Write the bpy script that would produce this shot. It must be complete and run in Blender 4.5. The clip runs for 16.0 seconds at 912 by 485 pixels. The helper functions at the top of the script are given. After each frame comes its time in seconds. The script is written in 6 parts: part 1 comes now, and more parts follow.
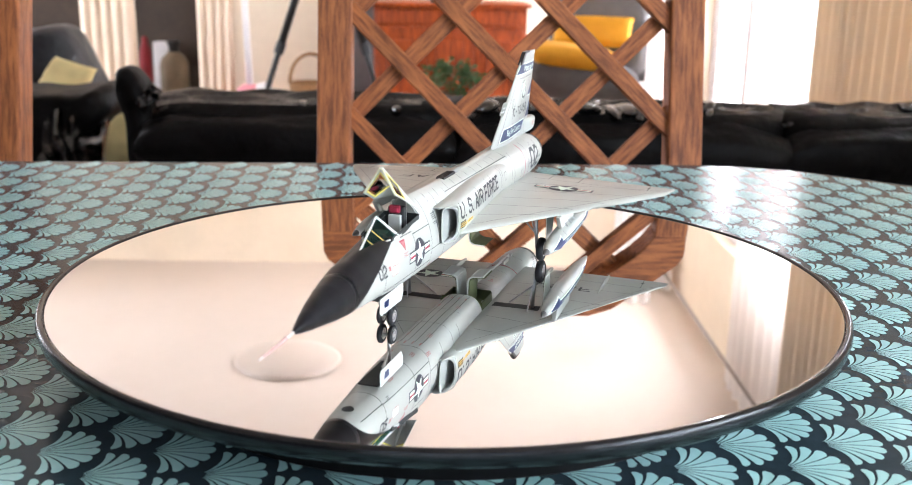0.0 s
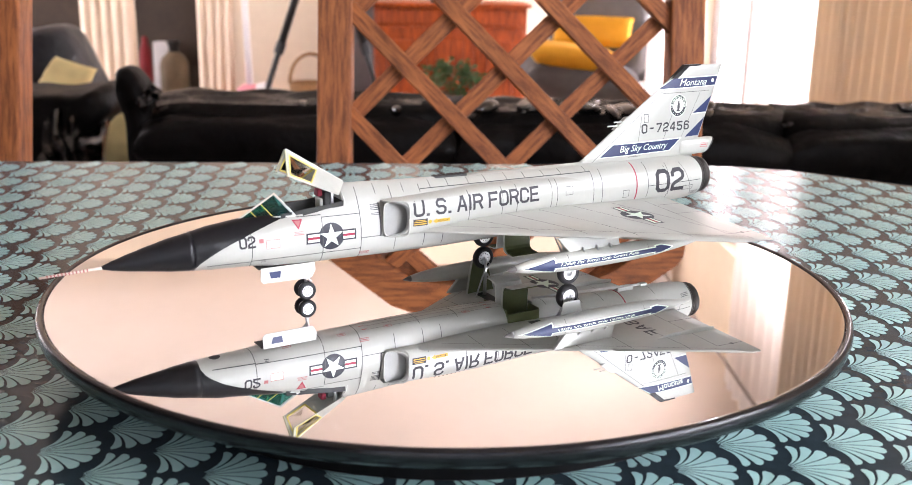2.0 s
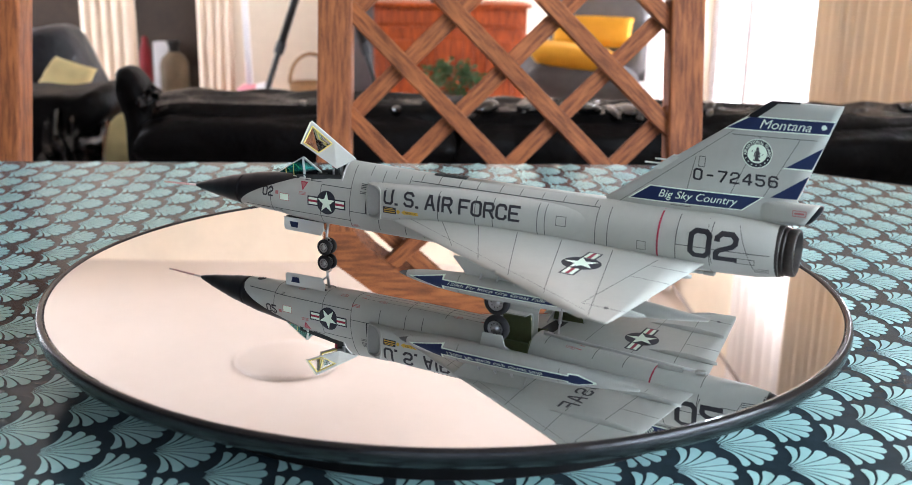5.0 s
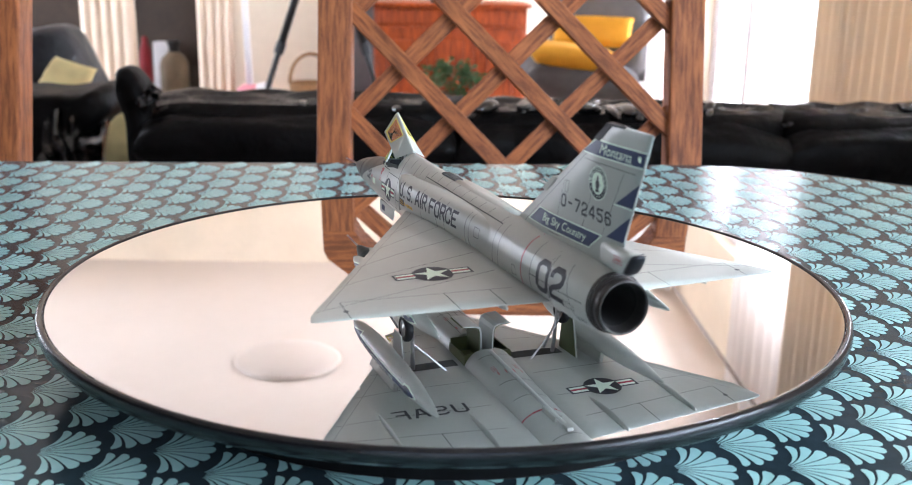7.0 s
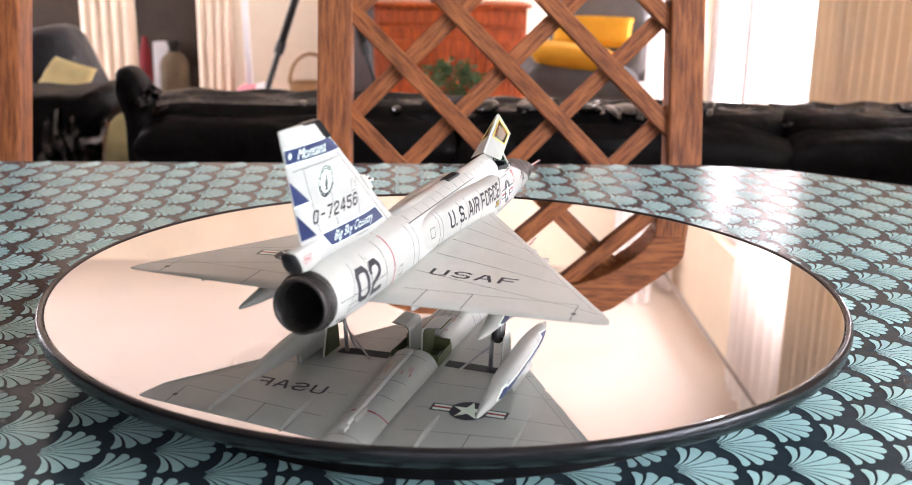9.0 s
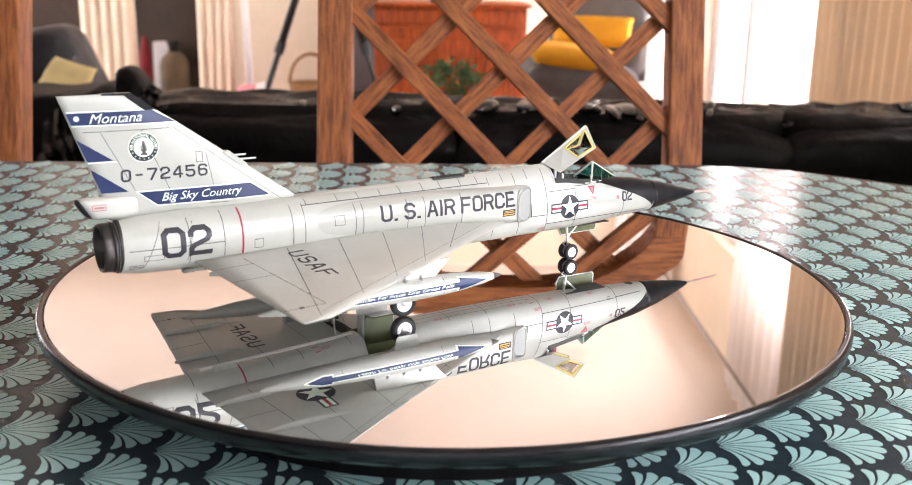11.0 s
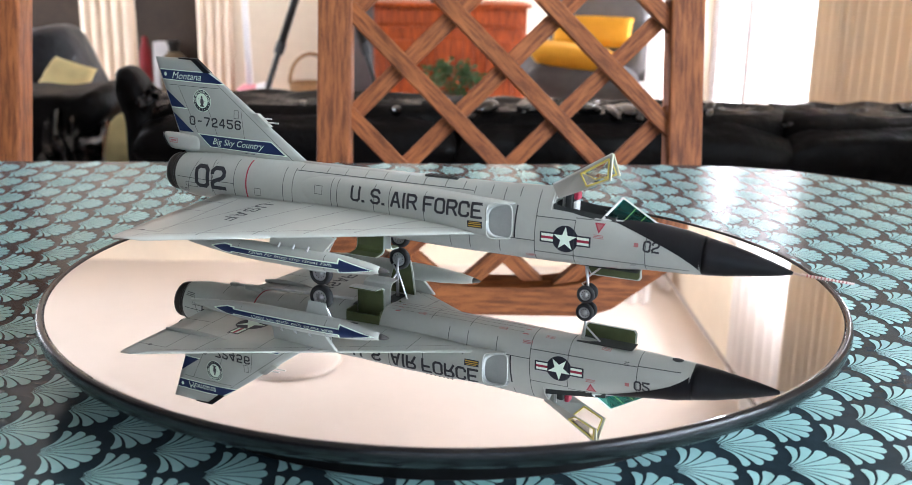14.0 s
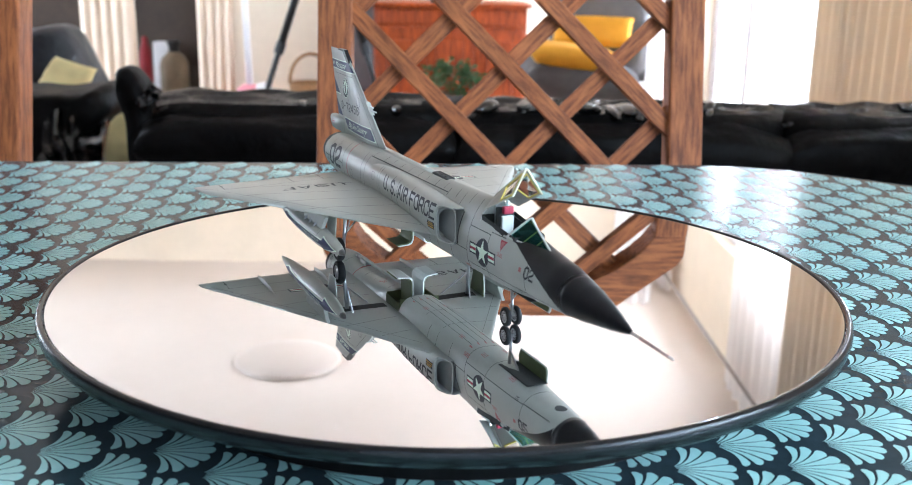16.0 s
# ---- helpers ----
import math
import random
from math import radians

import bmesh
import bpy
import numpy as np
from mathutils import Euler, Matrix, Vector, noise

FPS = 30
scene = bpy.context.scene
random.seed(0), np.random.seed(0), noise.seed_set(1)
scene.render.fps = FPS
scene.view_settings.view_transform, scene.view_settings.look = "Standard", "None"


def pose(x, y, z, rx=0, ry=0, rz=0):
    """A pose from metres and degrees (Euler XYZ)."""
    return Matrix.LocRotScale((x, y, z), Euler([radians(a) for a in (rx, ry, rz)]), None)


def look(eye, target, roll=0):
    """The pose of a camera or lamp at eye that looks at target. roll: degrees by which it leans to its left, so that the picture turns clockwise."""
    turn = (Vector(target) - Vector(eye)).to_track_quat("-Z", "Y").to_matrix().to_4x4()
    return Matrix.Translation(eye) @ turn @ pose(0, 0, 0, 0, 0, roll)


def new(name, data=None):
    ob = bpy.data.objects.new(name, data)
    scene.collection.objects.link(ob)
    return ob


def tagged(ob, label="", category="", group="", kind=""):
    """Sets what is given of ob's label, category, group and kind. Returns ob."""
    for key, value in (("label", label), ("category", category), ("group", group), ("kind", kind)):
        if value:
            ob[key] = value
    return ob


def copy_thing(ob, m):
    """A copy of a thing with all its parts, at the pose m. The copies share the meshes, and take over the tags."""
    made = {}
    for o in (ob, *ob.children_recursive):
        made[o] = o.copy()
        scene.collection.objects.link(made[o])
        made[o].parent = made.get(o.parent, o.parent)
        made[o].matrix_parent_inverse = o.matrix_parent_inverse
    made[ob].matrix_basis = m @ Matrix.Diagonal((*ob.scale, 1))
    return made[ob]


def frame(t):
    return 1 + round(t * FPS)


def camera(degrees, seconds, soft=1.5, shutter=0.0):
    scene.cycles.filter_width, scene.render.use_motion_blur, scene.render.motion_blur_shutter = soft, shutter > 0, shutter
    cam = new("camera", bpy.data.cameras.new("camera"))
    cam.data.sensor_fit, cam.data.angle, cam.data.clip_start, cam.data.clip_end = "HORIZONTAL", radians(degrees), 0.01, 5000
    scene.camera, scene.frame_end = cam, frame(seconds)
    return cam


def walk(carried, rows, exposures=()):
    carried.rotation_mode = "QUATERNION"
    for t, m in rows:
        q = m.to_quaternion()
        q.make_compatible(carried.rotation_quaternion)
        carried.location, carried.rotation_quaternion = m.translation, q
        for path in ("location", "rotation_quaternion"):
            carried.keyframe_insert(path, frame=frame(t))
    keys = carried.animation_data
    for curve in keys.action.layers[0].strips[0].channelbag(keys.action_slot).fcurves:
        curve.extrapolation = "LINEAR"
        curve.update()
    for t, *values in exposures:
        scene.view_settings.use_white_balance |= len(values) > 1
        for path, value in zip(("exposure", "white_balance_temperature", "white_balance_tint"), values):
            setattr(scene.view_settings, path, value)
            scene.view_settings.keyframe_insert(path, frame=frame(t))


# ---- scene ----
# camera: a phone on the table's edge, standing still
cam = camera(47.63, 16.0, soft=0.75)
EYE = Vector((0.0, -0.6037, 0.1864))
AIM = Vector((math.sin(radians(0.524)) * math.cos(radians(15.217)), math.cos(radians(0.524)) * math.cos(radians(15.217)), -math.sin(radians(15.217))))
HOLD = look(EYE, EYE + AIM, 1.008)
# the phone's exposure and white balance drift as the grey model turns
BALANCE = [(0.0, 0.98, 6000, 13), (0.5, 0.95, 6200, 15), (2.0, 0.89, 6500, 23), (4.0, 0.93, 6150, 16), (6.5, 1.0, 5600, 12), (8.0, 1.0, 5800, 13), (9.0, 0.94, 6400, 23), (11.5, 0.88, 6750, 21), (12.5, 0.91, 6350, 18), (13.5, 0.93, 6050, 14), (14.5, 0.97, 5600, 9), (15.5, 1.02, 5320, 6), (16.0, 1.04, 5330, 6)]
walk(cam, [(0.0, HOLD), (16.0, HOLD)], BALANCE)
cam.data.dof.use_dof = True
cam.data.dof.focus_distance = 0.65
cam.data.dof.aperture_fstop = 13.0

TABLE_Z = -0.042
FLOOR_Z = TABLE_Z - 0.75
CEIL_Z = 1.645

# ---------- daylight ----------
world = bpy.data.worlds.new("sky")
scene.world = world
world.use_nodes = True
wn = world.node_tree
sky = wn.nodes.new("ShaderNodeTexSky")
sky.sky_type = "NISHITA"
sky.sun_disc = False
sky.sun_elevation = radians(38)
sky.sun_rotation = radians(75)
wn.nodes["Background"].inputs["Strength"].default_value = 0.12
wn.links.new(sky.outputs[0], wn.nodes["Background"].inputs["Color"])


def window_light(name, w, h, m, watts, colour):
    """Soft daylight of a window's opening."""
    d = bpy.data.lights.new(name, "AREA")
    d.shape, d.size, d.size_y, d.energy, d.color = "RECTANGLE", w, h, watts, colour
    o = new(name, d)
    o.matrix_world = m
    return o


# ---------- materials ----------
def mat(name, colour, rough=0.5, metal=0.0, vary=0.12, scale=40.0, bump=0.0, bump_scale=300.0, coat=0.0, stretch=(1, 1, 1), spec=0.5, second=None):
    """Painted or solid surface: base colour that varies at two scales, fine relief."""
    m = bpy.data.materials.new(name)
    m.use_nodes = True
    t = m.node_tree
    b = t.nodes["Principled BSDF"]
    b.inputs["Roughness"].default_value = rough
    b.inputs["Metallic"].default_value = metal
    b.inputs["Coat Weight"].default_value = coat
    b.inputs["Coat Roughness"].default_value = 0.1
    b.inputs["Specular IOR Level"].default_value = spec
    co = t.nodes.new("ShaderNodeTexCoord")
    mp = t.nodes.new("ShaderNodeMapping")
    mp.inputs["Scale"].default_value = stretch
    t.links.new(co.outputs["Object"], mp.inputs[0])
    n1 = t.nodes.new("ShaderNodeTexNoise")
    n1.inputs["Scale"].default_value = scale
    n1.inputs["Detail"].default_value = 6
    n2 = t.nodes.new("ShaderNodeTexNoise")
    n2.inputs["Scale"].default_value = scale * 9
    n2.inputs["Detail"].default_value = 3
    for n in (n1, n2):
        t.links.new(mp.outputs[0], n.inputs["Vector"])
    mx = t.nodes.new("ShaderNodeMath")
    mx.operation = "MULTIPLY_ADD"
    mx.inputs[1].default_value = 0.4
    t.links.new(n2.outputs[0], mx.inputs[0])
    t.links.new(n1.outputs[0], mx.inputs[2])
    rp = t.nodes.new("ShaderNodeValToRGB")
    c = Vector(colour)
    lo = c * (1 - vary)
    hi = Vector(second) if second else c * (1 + vary)
    rp.color_ramp.elements[0].position, rp.color_ramp.elements[1].position = 0.45, 0.95
    rp.color_ramp.elements[0].color = (*lo, 1)
    rp.color_ramp.elements[1].color = (*[min(1, v) for v in hi], 1)
    t.links.new(mx.outputs[0], rp.inputs[0])
    t.links.new(rp.outputs[0], b.inputs["Base Color"])
    if bump:
        n3 = t.nodes.new("ShaderNodeTexNoise")
        n3.inputs["Scale"].default_value = bump_scale
        n3.inputs["Detail"].default_value = 4
        t.links.new(mp.outputs[0], n3.inputs["Vector"])
        bp = t.nodes.new("ShaderNodeBump")
        bp.inputs["Strength"].default_value = bump
        bp.inputs["Distance"].default_value = 0.4 / bump_scale
        t.links.new(n3.outputs[0], bp.inputs["Height"])
        t.links.new(bp.outputs[0], b.inputs["Normal"])
    return m


def wood(name, dark, light, scale=17.0, rough=0.45, axis=2, coat=0.1):
    """Grained wood; axis is the direction of the grain."""
    st = [14.0, 14.0, 14.0]
    st[axis] = 1.6
    m = mat(name, dark, rough, 0, 0.25, scale, 0.25, scale * 6, coat, tuple(st), second=light)
    ramp = m.node_tree.nodes["Color Ramp"].color_ramp
    ramp.elements[0].position, ramp.elements[1].position = 0.52, 0.86
    return m


def glass(name, colour, rough=0.02):
    m = bpy.data.materials.new(name)
    m.use_nodes = True
    t = m.node_tree
    b = t.nodes["Principled BSDF"]
    b.inputs["Base Color"].default_value = (*colour, 1)
    b.inputs["Roughness"].default_value = rough
    b.inputs["Transmission Weight"].default_value = 1
    b.inputs["IOR"].default_value = 1.4
    return m


ADC = mat("adc_grey_paint", (0.430, 0.440, 0.396), 0.34, 0, 0.05, 30, 0.05, 900, coat=0.3)
ADC.node_tree.nodes["Principled BSDF"].inputs["Coat Roughness"].default_value = 0.24
ADC_LIGHT = mat("door_paint", (0.58, 0.60, 0.56), 0.42, 0, 0.04, 60)
BLACK = mat("radome_black", (0.007, 0.007, 0.009), 0.30, 0, 0.15, 60, 0.05, 1200, spec=0.35)
NAVY = mat("insignia_blue", (0.012, 0.0145, 0.026), 0.45, 0, 0.08, 90)
BLUE = mat("flash_blue", (0.008, 0.021, 0.088), 0.4, 0, 0.08, 90)
WHITE = mat("decal_white", (0.80, 0.93, 0.78), 0.45, 0, 0.03, 90)
RED = mat("decal_red", (0.35, 0.02, 0.05), 0.45, 0, 0.08, 90)
PINK = mat("stencil_red", (0.42, 0.14, 0.14), 0.5, 0, 0.08, 90)
BOOM = mat("boom_ivory", (0.66, 0.56, 0.50), 0.5, 0, 0.05, 90)
YELLOW = mat("marking_yellow", (0.62, 0.38, 0.03), 0.45, 0, 0.08, 90)
SEAL = mat("canopy_yellow", (0.66, 0.55, 0.12), 0.45, 0, 0.1, 90)
INK = mat("letter_black", (0.02, 0.02, 0.026), 0.5, 0, 0.1, 90)
LINE = mat("panel_wash", (0.06, 0.063, 0.065), 0.6, 0, 0.2, 120)
GREEN = mat("interior_green", (0.10, 0.12, 0.045), 0.5, 0, 0.15, 120)
STEEL = mat("gear_silver", (0.62, 0.62, 0.62), 0.3, 0.9, 0.08, 200)
METAL = mat("nozzle_metal", (0.055, 0.050, 0.046), 0.42, 0.75, 0.25, 150, 0.1, 600, stretch=(0.2, 1, 1))
CANOPY_EDGE = mat("canopy_cream", (0.60, 0.59, 0.42), 0.45, 0, 0.06, 90)
PIPE_BLACK = mat("nozzle_inner_black", (0.012, 0.011, 0.010), 0.8, 0.0, 0.3, 120)
TYRE = mat("tyre_rubber", (0.016, 0.016, 0.017), 0.65, 0, 0.2, 300, 0.1, 900)
DUCT_SHADE = mat("intake_shadow_grey", (0.055, 0.056, 0.055), 0.6, 0, 0.08, 90)
SPLIT = mat("intake_grey", (0.32, 0.33, 0.31), 0.5, 0, 0.08, 90)
PIT = mat("cockpit_dark", (0.035, 0.038, 0.036), 0.6, 0, 0.2, 200)
TANKTIP = mat("tank_tip", (0.12, 0.115, 0.11), 0.5, 0, 0.1, 90)
TINT = glass("windscreen_green", (0.08, 0.42, 0.39))
CLEAR = glass("window_glass", (0.95, 0.97, 0.97), 0.0)
CLEAR_CANOPY = glass("clear_canopy_glass", (0.90, 0.92, 0.90), 0.03)
RIM = mat("rim_black_plastic", (0.005, 0.005, 0.006), 0.2, 0, 0.2, 30, 0.03, 400, spec=0.5)
BASEP = mat("base_black_plastic", (0.005, 0.005, 0.0055), 0.55, 0, 0.2, 40, spec=0.12)
CLOTH = mat("dark_cloth", (0.010, 0.020, 0.027), 0.15, 0, 0.3, 120, 0.05, 1500, spec=0.16)
PRINT = mat("aqua_print", (0.35, 0.615, 0.595), 0.16, 0, 0.10, 25, 0.05, 1500, spec=0.16, second=(0.44, 0.69, 0.665))
for m, sheen in ((CLOTH, 0.16), (PRINT, 0.16)):
    b = m.node_tree.nodes["Principled BSDF"]
    b.inputs["Specular Tint"].default_value = (0.5, 0.9, 1.0, 1)
    b.inputs["Sheen Weight"].default_value = sheen
    b.inputs["Sheen Roughness"].default_value = 0.35
    b.inputs["Sheen Tint"].default_value = (0.72, 0.92, 1.0, 1)
OAK = wood("chair_oak", (0.20, 0.052, 0.011), (0.46, 0.145, 0.038), rough=0.6, coat=0.0)
OAK_X = wood("chair_oak_cross", (0.20, 0.052, 0.011), (0.46, 0.145, 0.038), rough=0.6, axis=0, coat=0.0)
LEATHER = mat("black_leather", (0.0060, 0.0056, 0.0058), 0.45, 0, 0.3, 9, 0.5, 18, spec=0.12)
LEATHER_SHINY = mat("creased_shiny_leather", (0.006, 0.006, 0.006), 0.10, 0, 0.3, 9, 1.0, 30, spec=0.9)
GATHER = mat("gathered_leather", (0.008, 0.008, 0.008), 0.15, 0, 0.3, 9, spec=1.0, coat=0.3)
RODM = mat("brushed_rod", (0.30, 0.26, 0.24), 0.4, 0.3, 0.1, 60)
LEATHER_BLUE = mat("charcoal_leather", (0.028, 0.033, 0.043), 0.42, 0, 0.3, 9, 0.5, 18)
CREAM = mat("cream_wall", (0.82, 0.70, 0.55), 0.8, 0, 0.06, 3, 0.1, 120)
# for walls out of view: dark so that little light bounces on to the jet
DARK_UNSEEN = mat("dark_unseen_wall", (0.11, 0.092, 0.08), 0.85, 0, 0.1, 3, 0.1, 120)
CEIL = mat("cream_ceiling", (0.68, 0.585, 0.505), 0.85, 0, 0.03, 2)
DRAPE = mat("cream_curtain", (0.82, 0.67, 0.52), 0.85, 0, 0.06, 8, 0.1, 300)
CABINET = wood("cherry_cabinet", (0.26, 0.036, 0.003), (0.48, 0.085, 0.006), 6.0, 0.45, coat=0.0)
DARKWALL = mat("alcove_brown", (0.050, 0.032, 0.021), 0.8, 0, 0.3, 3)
TILE = mat("floor_brown", (0.16, 0.11, 0.08), 0.5, 0, 0.2, 4)
CUSHION = mat("pale_yellow_cloth", (0.86, 0.73, 0.36), 0.85, 0, 0.08, 20, 0.2, 250)
MUSTARD = mat("mustard_cloth", (0.75, 0.36, 0.015), 0.85, 0, 0.08, 20, 0.2, 250)
GREY_CLOTH_SHADE = mat("grey_cloth_and_wall_shade", (0.16, 0.15, 0.15), 0.85, 0, 0.12, 20, 0.2, 250)
LEAF = mat("leaf_green", (0.06, 0.17, 0.05), 0.35, 0, 0.4, 30)
LAMPGLASS = mat("opal_glass", (0.62, 0.53, 0.46), 0.4, 0, 0.02, 10)
WHITEP = mat("white_plastic", (0.75, 0.72, 0.72), 0.4, 0, 0.04, 20)
PINKP = mat("pink_plastic", (0.70, 0.28, 0.32), 0.5, 0, 0.1, 20)
REDP = mat("red_lacquer", (0.28, 0.012, 0.02), 0.4, 0, 0.1, 20)
STONEW = mat("stoneware_tan", (0.24, 0.18, 0.11), 0.5, 0, 0.25, 12)
RATTAN = mat("rattan", (0.28, 0.15, 0.06), 0.6, 0, 0.3, 60)
BLACKP = mat("black_metal", (0.02, 0.02, 0.02), 0.4, 0.2, 0.2, 60)
POT = mat("clay_pot", (0.20, 0.12, 0.08), 0.7, 0, 0.2, 30)
SCREEN = mat("screen_black", (0.008, 0.008, 0.01), 0.15, 0, 0.1, 5)

MIRROR = bpy.data.materials.new("mirror_silver")
MIRROR.use_nodes = True
mb = MIRROR.node_tree.nodes["Principled BSDF"]
mb.inputs["Base Color"].default_value = (0.90, 0.90, 0.90, 1)
mb.inputs["Metallic"].default_value = 1.0
mb.inputs["Roughness"].default_value = 0.0


# ---------- mesh helpers ----------
def thing(name, m=None, **tags):
    o = new(name)
    o.empty_display_size = 0.02
    if m is not None:
        o.matrix_basis = m
    return tagged(o, **tags)


def link(name, bm, material, parent=None, smooth=False, bevel=0.0):
    bmesh.ops.recalc_face_normals(bm, faces=bm.faces)
    me = bpy.data.meshes.new(name)
    bm.to_mesh(me)
    bm.free()
    me.materials.append(material)
    if smooth:
        me.shade_smooth()
    o = new(name, me)
    if parent:
        o.parent = parent
    if bevel:
        b = o.modifiers.new("bevel", "BEVEL")
        b.width, b.segments, b.limit_method = bevel, 2, "ANGLE"
    return o


def part(name, bm, material, parent, label="", smooth=False, bevel=0.0):
    o = link(name, bm, material, parent, smooth, bevel)
    if label:
        o["label"] = label
    return o


def add_box(bm, x0, x1, y0, y1, z0, z1, m=None):
    vs = [bm.verts.new(p) for p in ((x0, y0, z0), (x1, y0, z0), (x1, y1, z0), (x0, y1, z0), (x0, y0, z1), (x1, y0, z1), (x1, y1, z1), (x0, y1, z1))]
    for f in ((3, 2, 1, 0), (4, 5, 6, 7), (0, 1, 5, 4), (1, 2, 6, 5), (2, 3, 7, 6), (3, 0, 4, 7)):
        bm.faces.new([vs[i] for i in f])
    if m is not None:
        bmesh.ops.transform(bm, matrix=m, verts=vs)
    return vs


def box(x0, x1, y0, y1, z0, z1, m=None):
    bm = bmesh.new()
    add_box(bm, x0, x1, y0, y1, z0, z1, m)
    return bm


def add_loft(bm, rings, closed=True, caps=True):
    """Skin over rings of equal length."""
    vs = [[bm.verts.new(p) for p in r] for r in rings]
    n = len(vs[0])
    for a, b in zip(vs, vs[1:]):
        for i in range(n if closed else n - 1):
            j = (i + 1) % n
            bm.faces.new((a[i], a[j], b[j], b[i]))
    if caps and closed:
        bm.faces.new(vs[0][::-1])
        bm.faces.new(vs[-1])
    return vs


def loft(rings, closed=True, caps=True):
    bm = bmesh.new()
    add_loft(bm, rings, closed, caps)
    return bm


def add_tube(bm, pts, r, n=10, r_end=None):
    """Round bar along a line of points."""
    pts = [Vector(p) for p in pts]
    rings = []
    for i, p in enumerate(pts):
        d = (pts[min(i + 1, len(pts) - 1)] - pts[max(i - 1, 0)]).normalized()
        a = d.orthogonal().normalized() if i == 0 else (a - d * a.dot(d)).normalized()
        b = d.cross(a)
        k = i / (len(pts) - 1)
        rr = r if r_end is None else r + (r_end - r) * k
        rings.append([p + rr * (math.cos(t) * a + math.sin(t) * b) for t in (2 * math.pi * j / n for j in range(n))])
    add_loft(bm, rings)


def tube(pts, r, n=10, r_end=None):
    bm = bmesh.new()
    add_tube(bm, pts, r, n, r_end)
    return bm


def lathe(profile, n=48, m=None, caps=False):
    """Turns (radius, height) round the z axis."""
    bm = bmesh.new()
    rings = [[(r * math.cos(t), r * math.sin(t), z) for t in (2 * math.pi * i / n for i in range(n))] for r, z in profile]
    add_loft(bm, rings, True, caps)
    bmesh.ops.remove_doubles(bm, verts=bm.verts, dist=1e-6)
    if m is not None:
        bmesh.ops.transform(bm, matrix=m, verts=bm.verts)
    return bm


def prism(outline, y0, y1, axis="y"):
    """Plate with the given outline, between two depths along an axis."""
    bm = bmesh.new()
    put = {"y": lambda u, v, w: (u, w, v), "z": lambda u, v, w: (u, v, w), "x": lambda u, v, w: (w, u, v)}[axis]
    a = [bm.verts.new(put(u, v, y0)) for u, v in outline]
    b = [bm.verts.new(put(u, v, y1)) for u, v in outline]
    bm.faces.new(a)
    bm.faces.new(b[::-1])
    for i in range(len(a)):
        j = (i + 1) % len(a)
        bm.faces.new((a[j], a[i], b[i], b[j]))
    return bm


def pillow(w, d, h, m, wrinkle=0.0, n=14, power=0.35):
    """Stuffed cushion: thick in the middle, thin at its seams."""
    bm = bmesh.new()
    rows = {}
    for s in (1, -1):
        for i in range(n + 1):
            for j in range(n + 1):
                u, v = 2 * i / n - 1, 2 * j / n - 1
                if s < 0 and (abs(u) == 1 or abs(v) == 1):
                    rows[s, i, j] = rows[1, i, j]
                    continue
                k = max(0.0, (1 - u ** 4) * (1 - v ** 4)) ** power
                pin = 1 - 0.05 * (1 - abs(u)) * (abs(v) > 0.99) - 0.05 * (1 - abs(v)) * (abs(u) > 0.99)
                z = s * h / 2 * k + wrinkle * noise.noise((u * 3 + w, v * 3 + d, s)) * k
                rows[s, i, j] = bm.verts.new((u * w / 2 * pin, v * d / 2 * pin, z))
        for i in range(n):
            for j in range(n):
                f = [rows[s, i, j], rows[s, i + 1, j], rows[s, i + 1, j + 1], rows[s, i, j + 1]]
                bm.faces.new(f if s > 0 else f[::-1])
    bmesh.ops.transform(bm, matrix=m, verts=bm.verts)
    return bm
# ---------- the room ----------
XR, XL, YN, YS = 1.34, -3.6, 5.6, -2.6


def wall_with_openings(name, length, z0, z1, thick, openings, m, material):
    """Wall along local x, thickness along local y, with through openings (x0, x1, z0, z1)."""
    bm = bmesh.new()
    xs = sorted({0.0, length, *[v for o in openings for v in o[:2]]})
    for a, b in zip(xs, xs[1:]):
        o = next((o for o in openings if o[0] <= a and b <= o[1]), None)
        if o is None:
            add_box(bm, a, b, 0, thick, z0, z1)
        else:
            if o[2] > z0:
                add_box(bm, a, b, 0, thick, z0, o[2])
            if o[3] < z1:
                add_box(bm, a, b, 0, thick, o[3], z1)
    bmesh.ops.transform(bm, matrix=m, verts=bm.verts)
    w = link(name, bm, material)
    return tagged(w, "unseen plaster wall, darkened to cut bounced light" if material is DARK_UNSEEN else "cream painted plaster wall of the living room", "wall", kind="structure")


floor = tagged(link("floor", box(XL, XR, YS, YN, FLOOR_Z - 0.1, FLOOR_Z), TILE), "brown tiled floor of the living room", "floor", kind="structure")
ceiling = tagged(link("ceiling", box(XL - 0.2, XR + 0.2, YS - 0.2, YN + 0.2, CEIL_Z, CEIL_Z + 0.1), CEIL), "plain cream painted ceiling", "ceiling", kind="structure")
wall_with_openings("wall_north", XR - XL, FLOOR_Z, CEIL_Z, 0.2, [], pose(XL, YN, 0), CREAM)
WIN_DRAPED = (1.75, 3.60, FLOOR_Z + 0.1, 1.08)
WIN_FAR = (3.72, 5.00, FLOOR_Z + 0.1, 1.12)
WIN_NEAR = (-2.2, -0.1, FLOOR_Z + 0.75, 1.30)
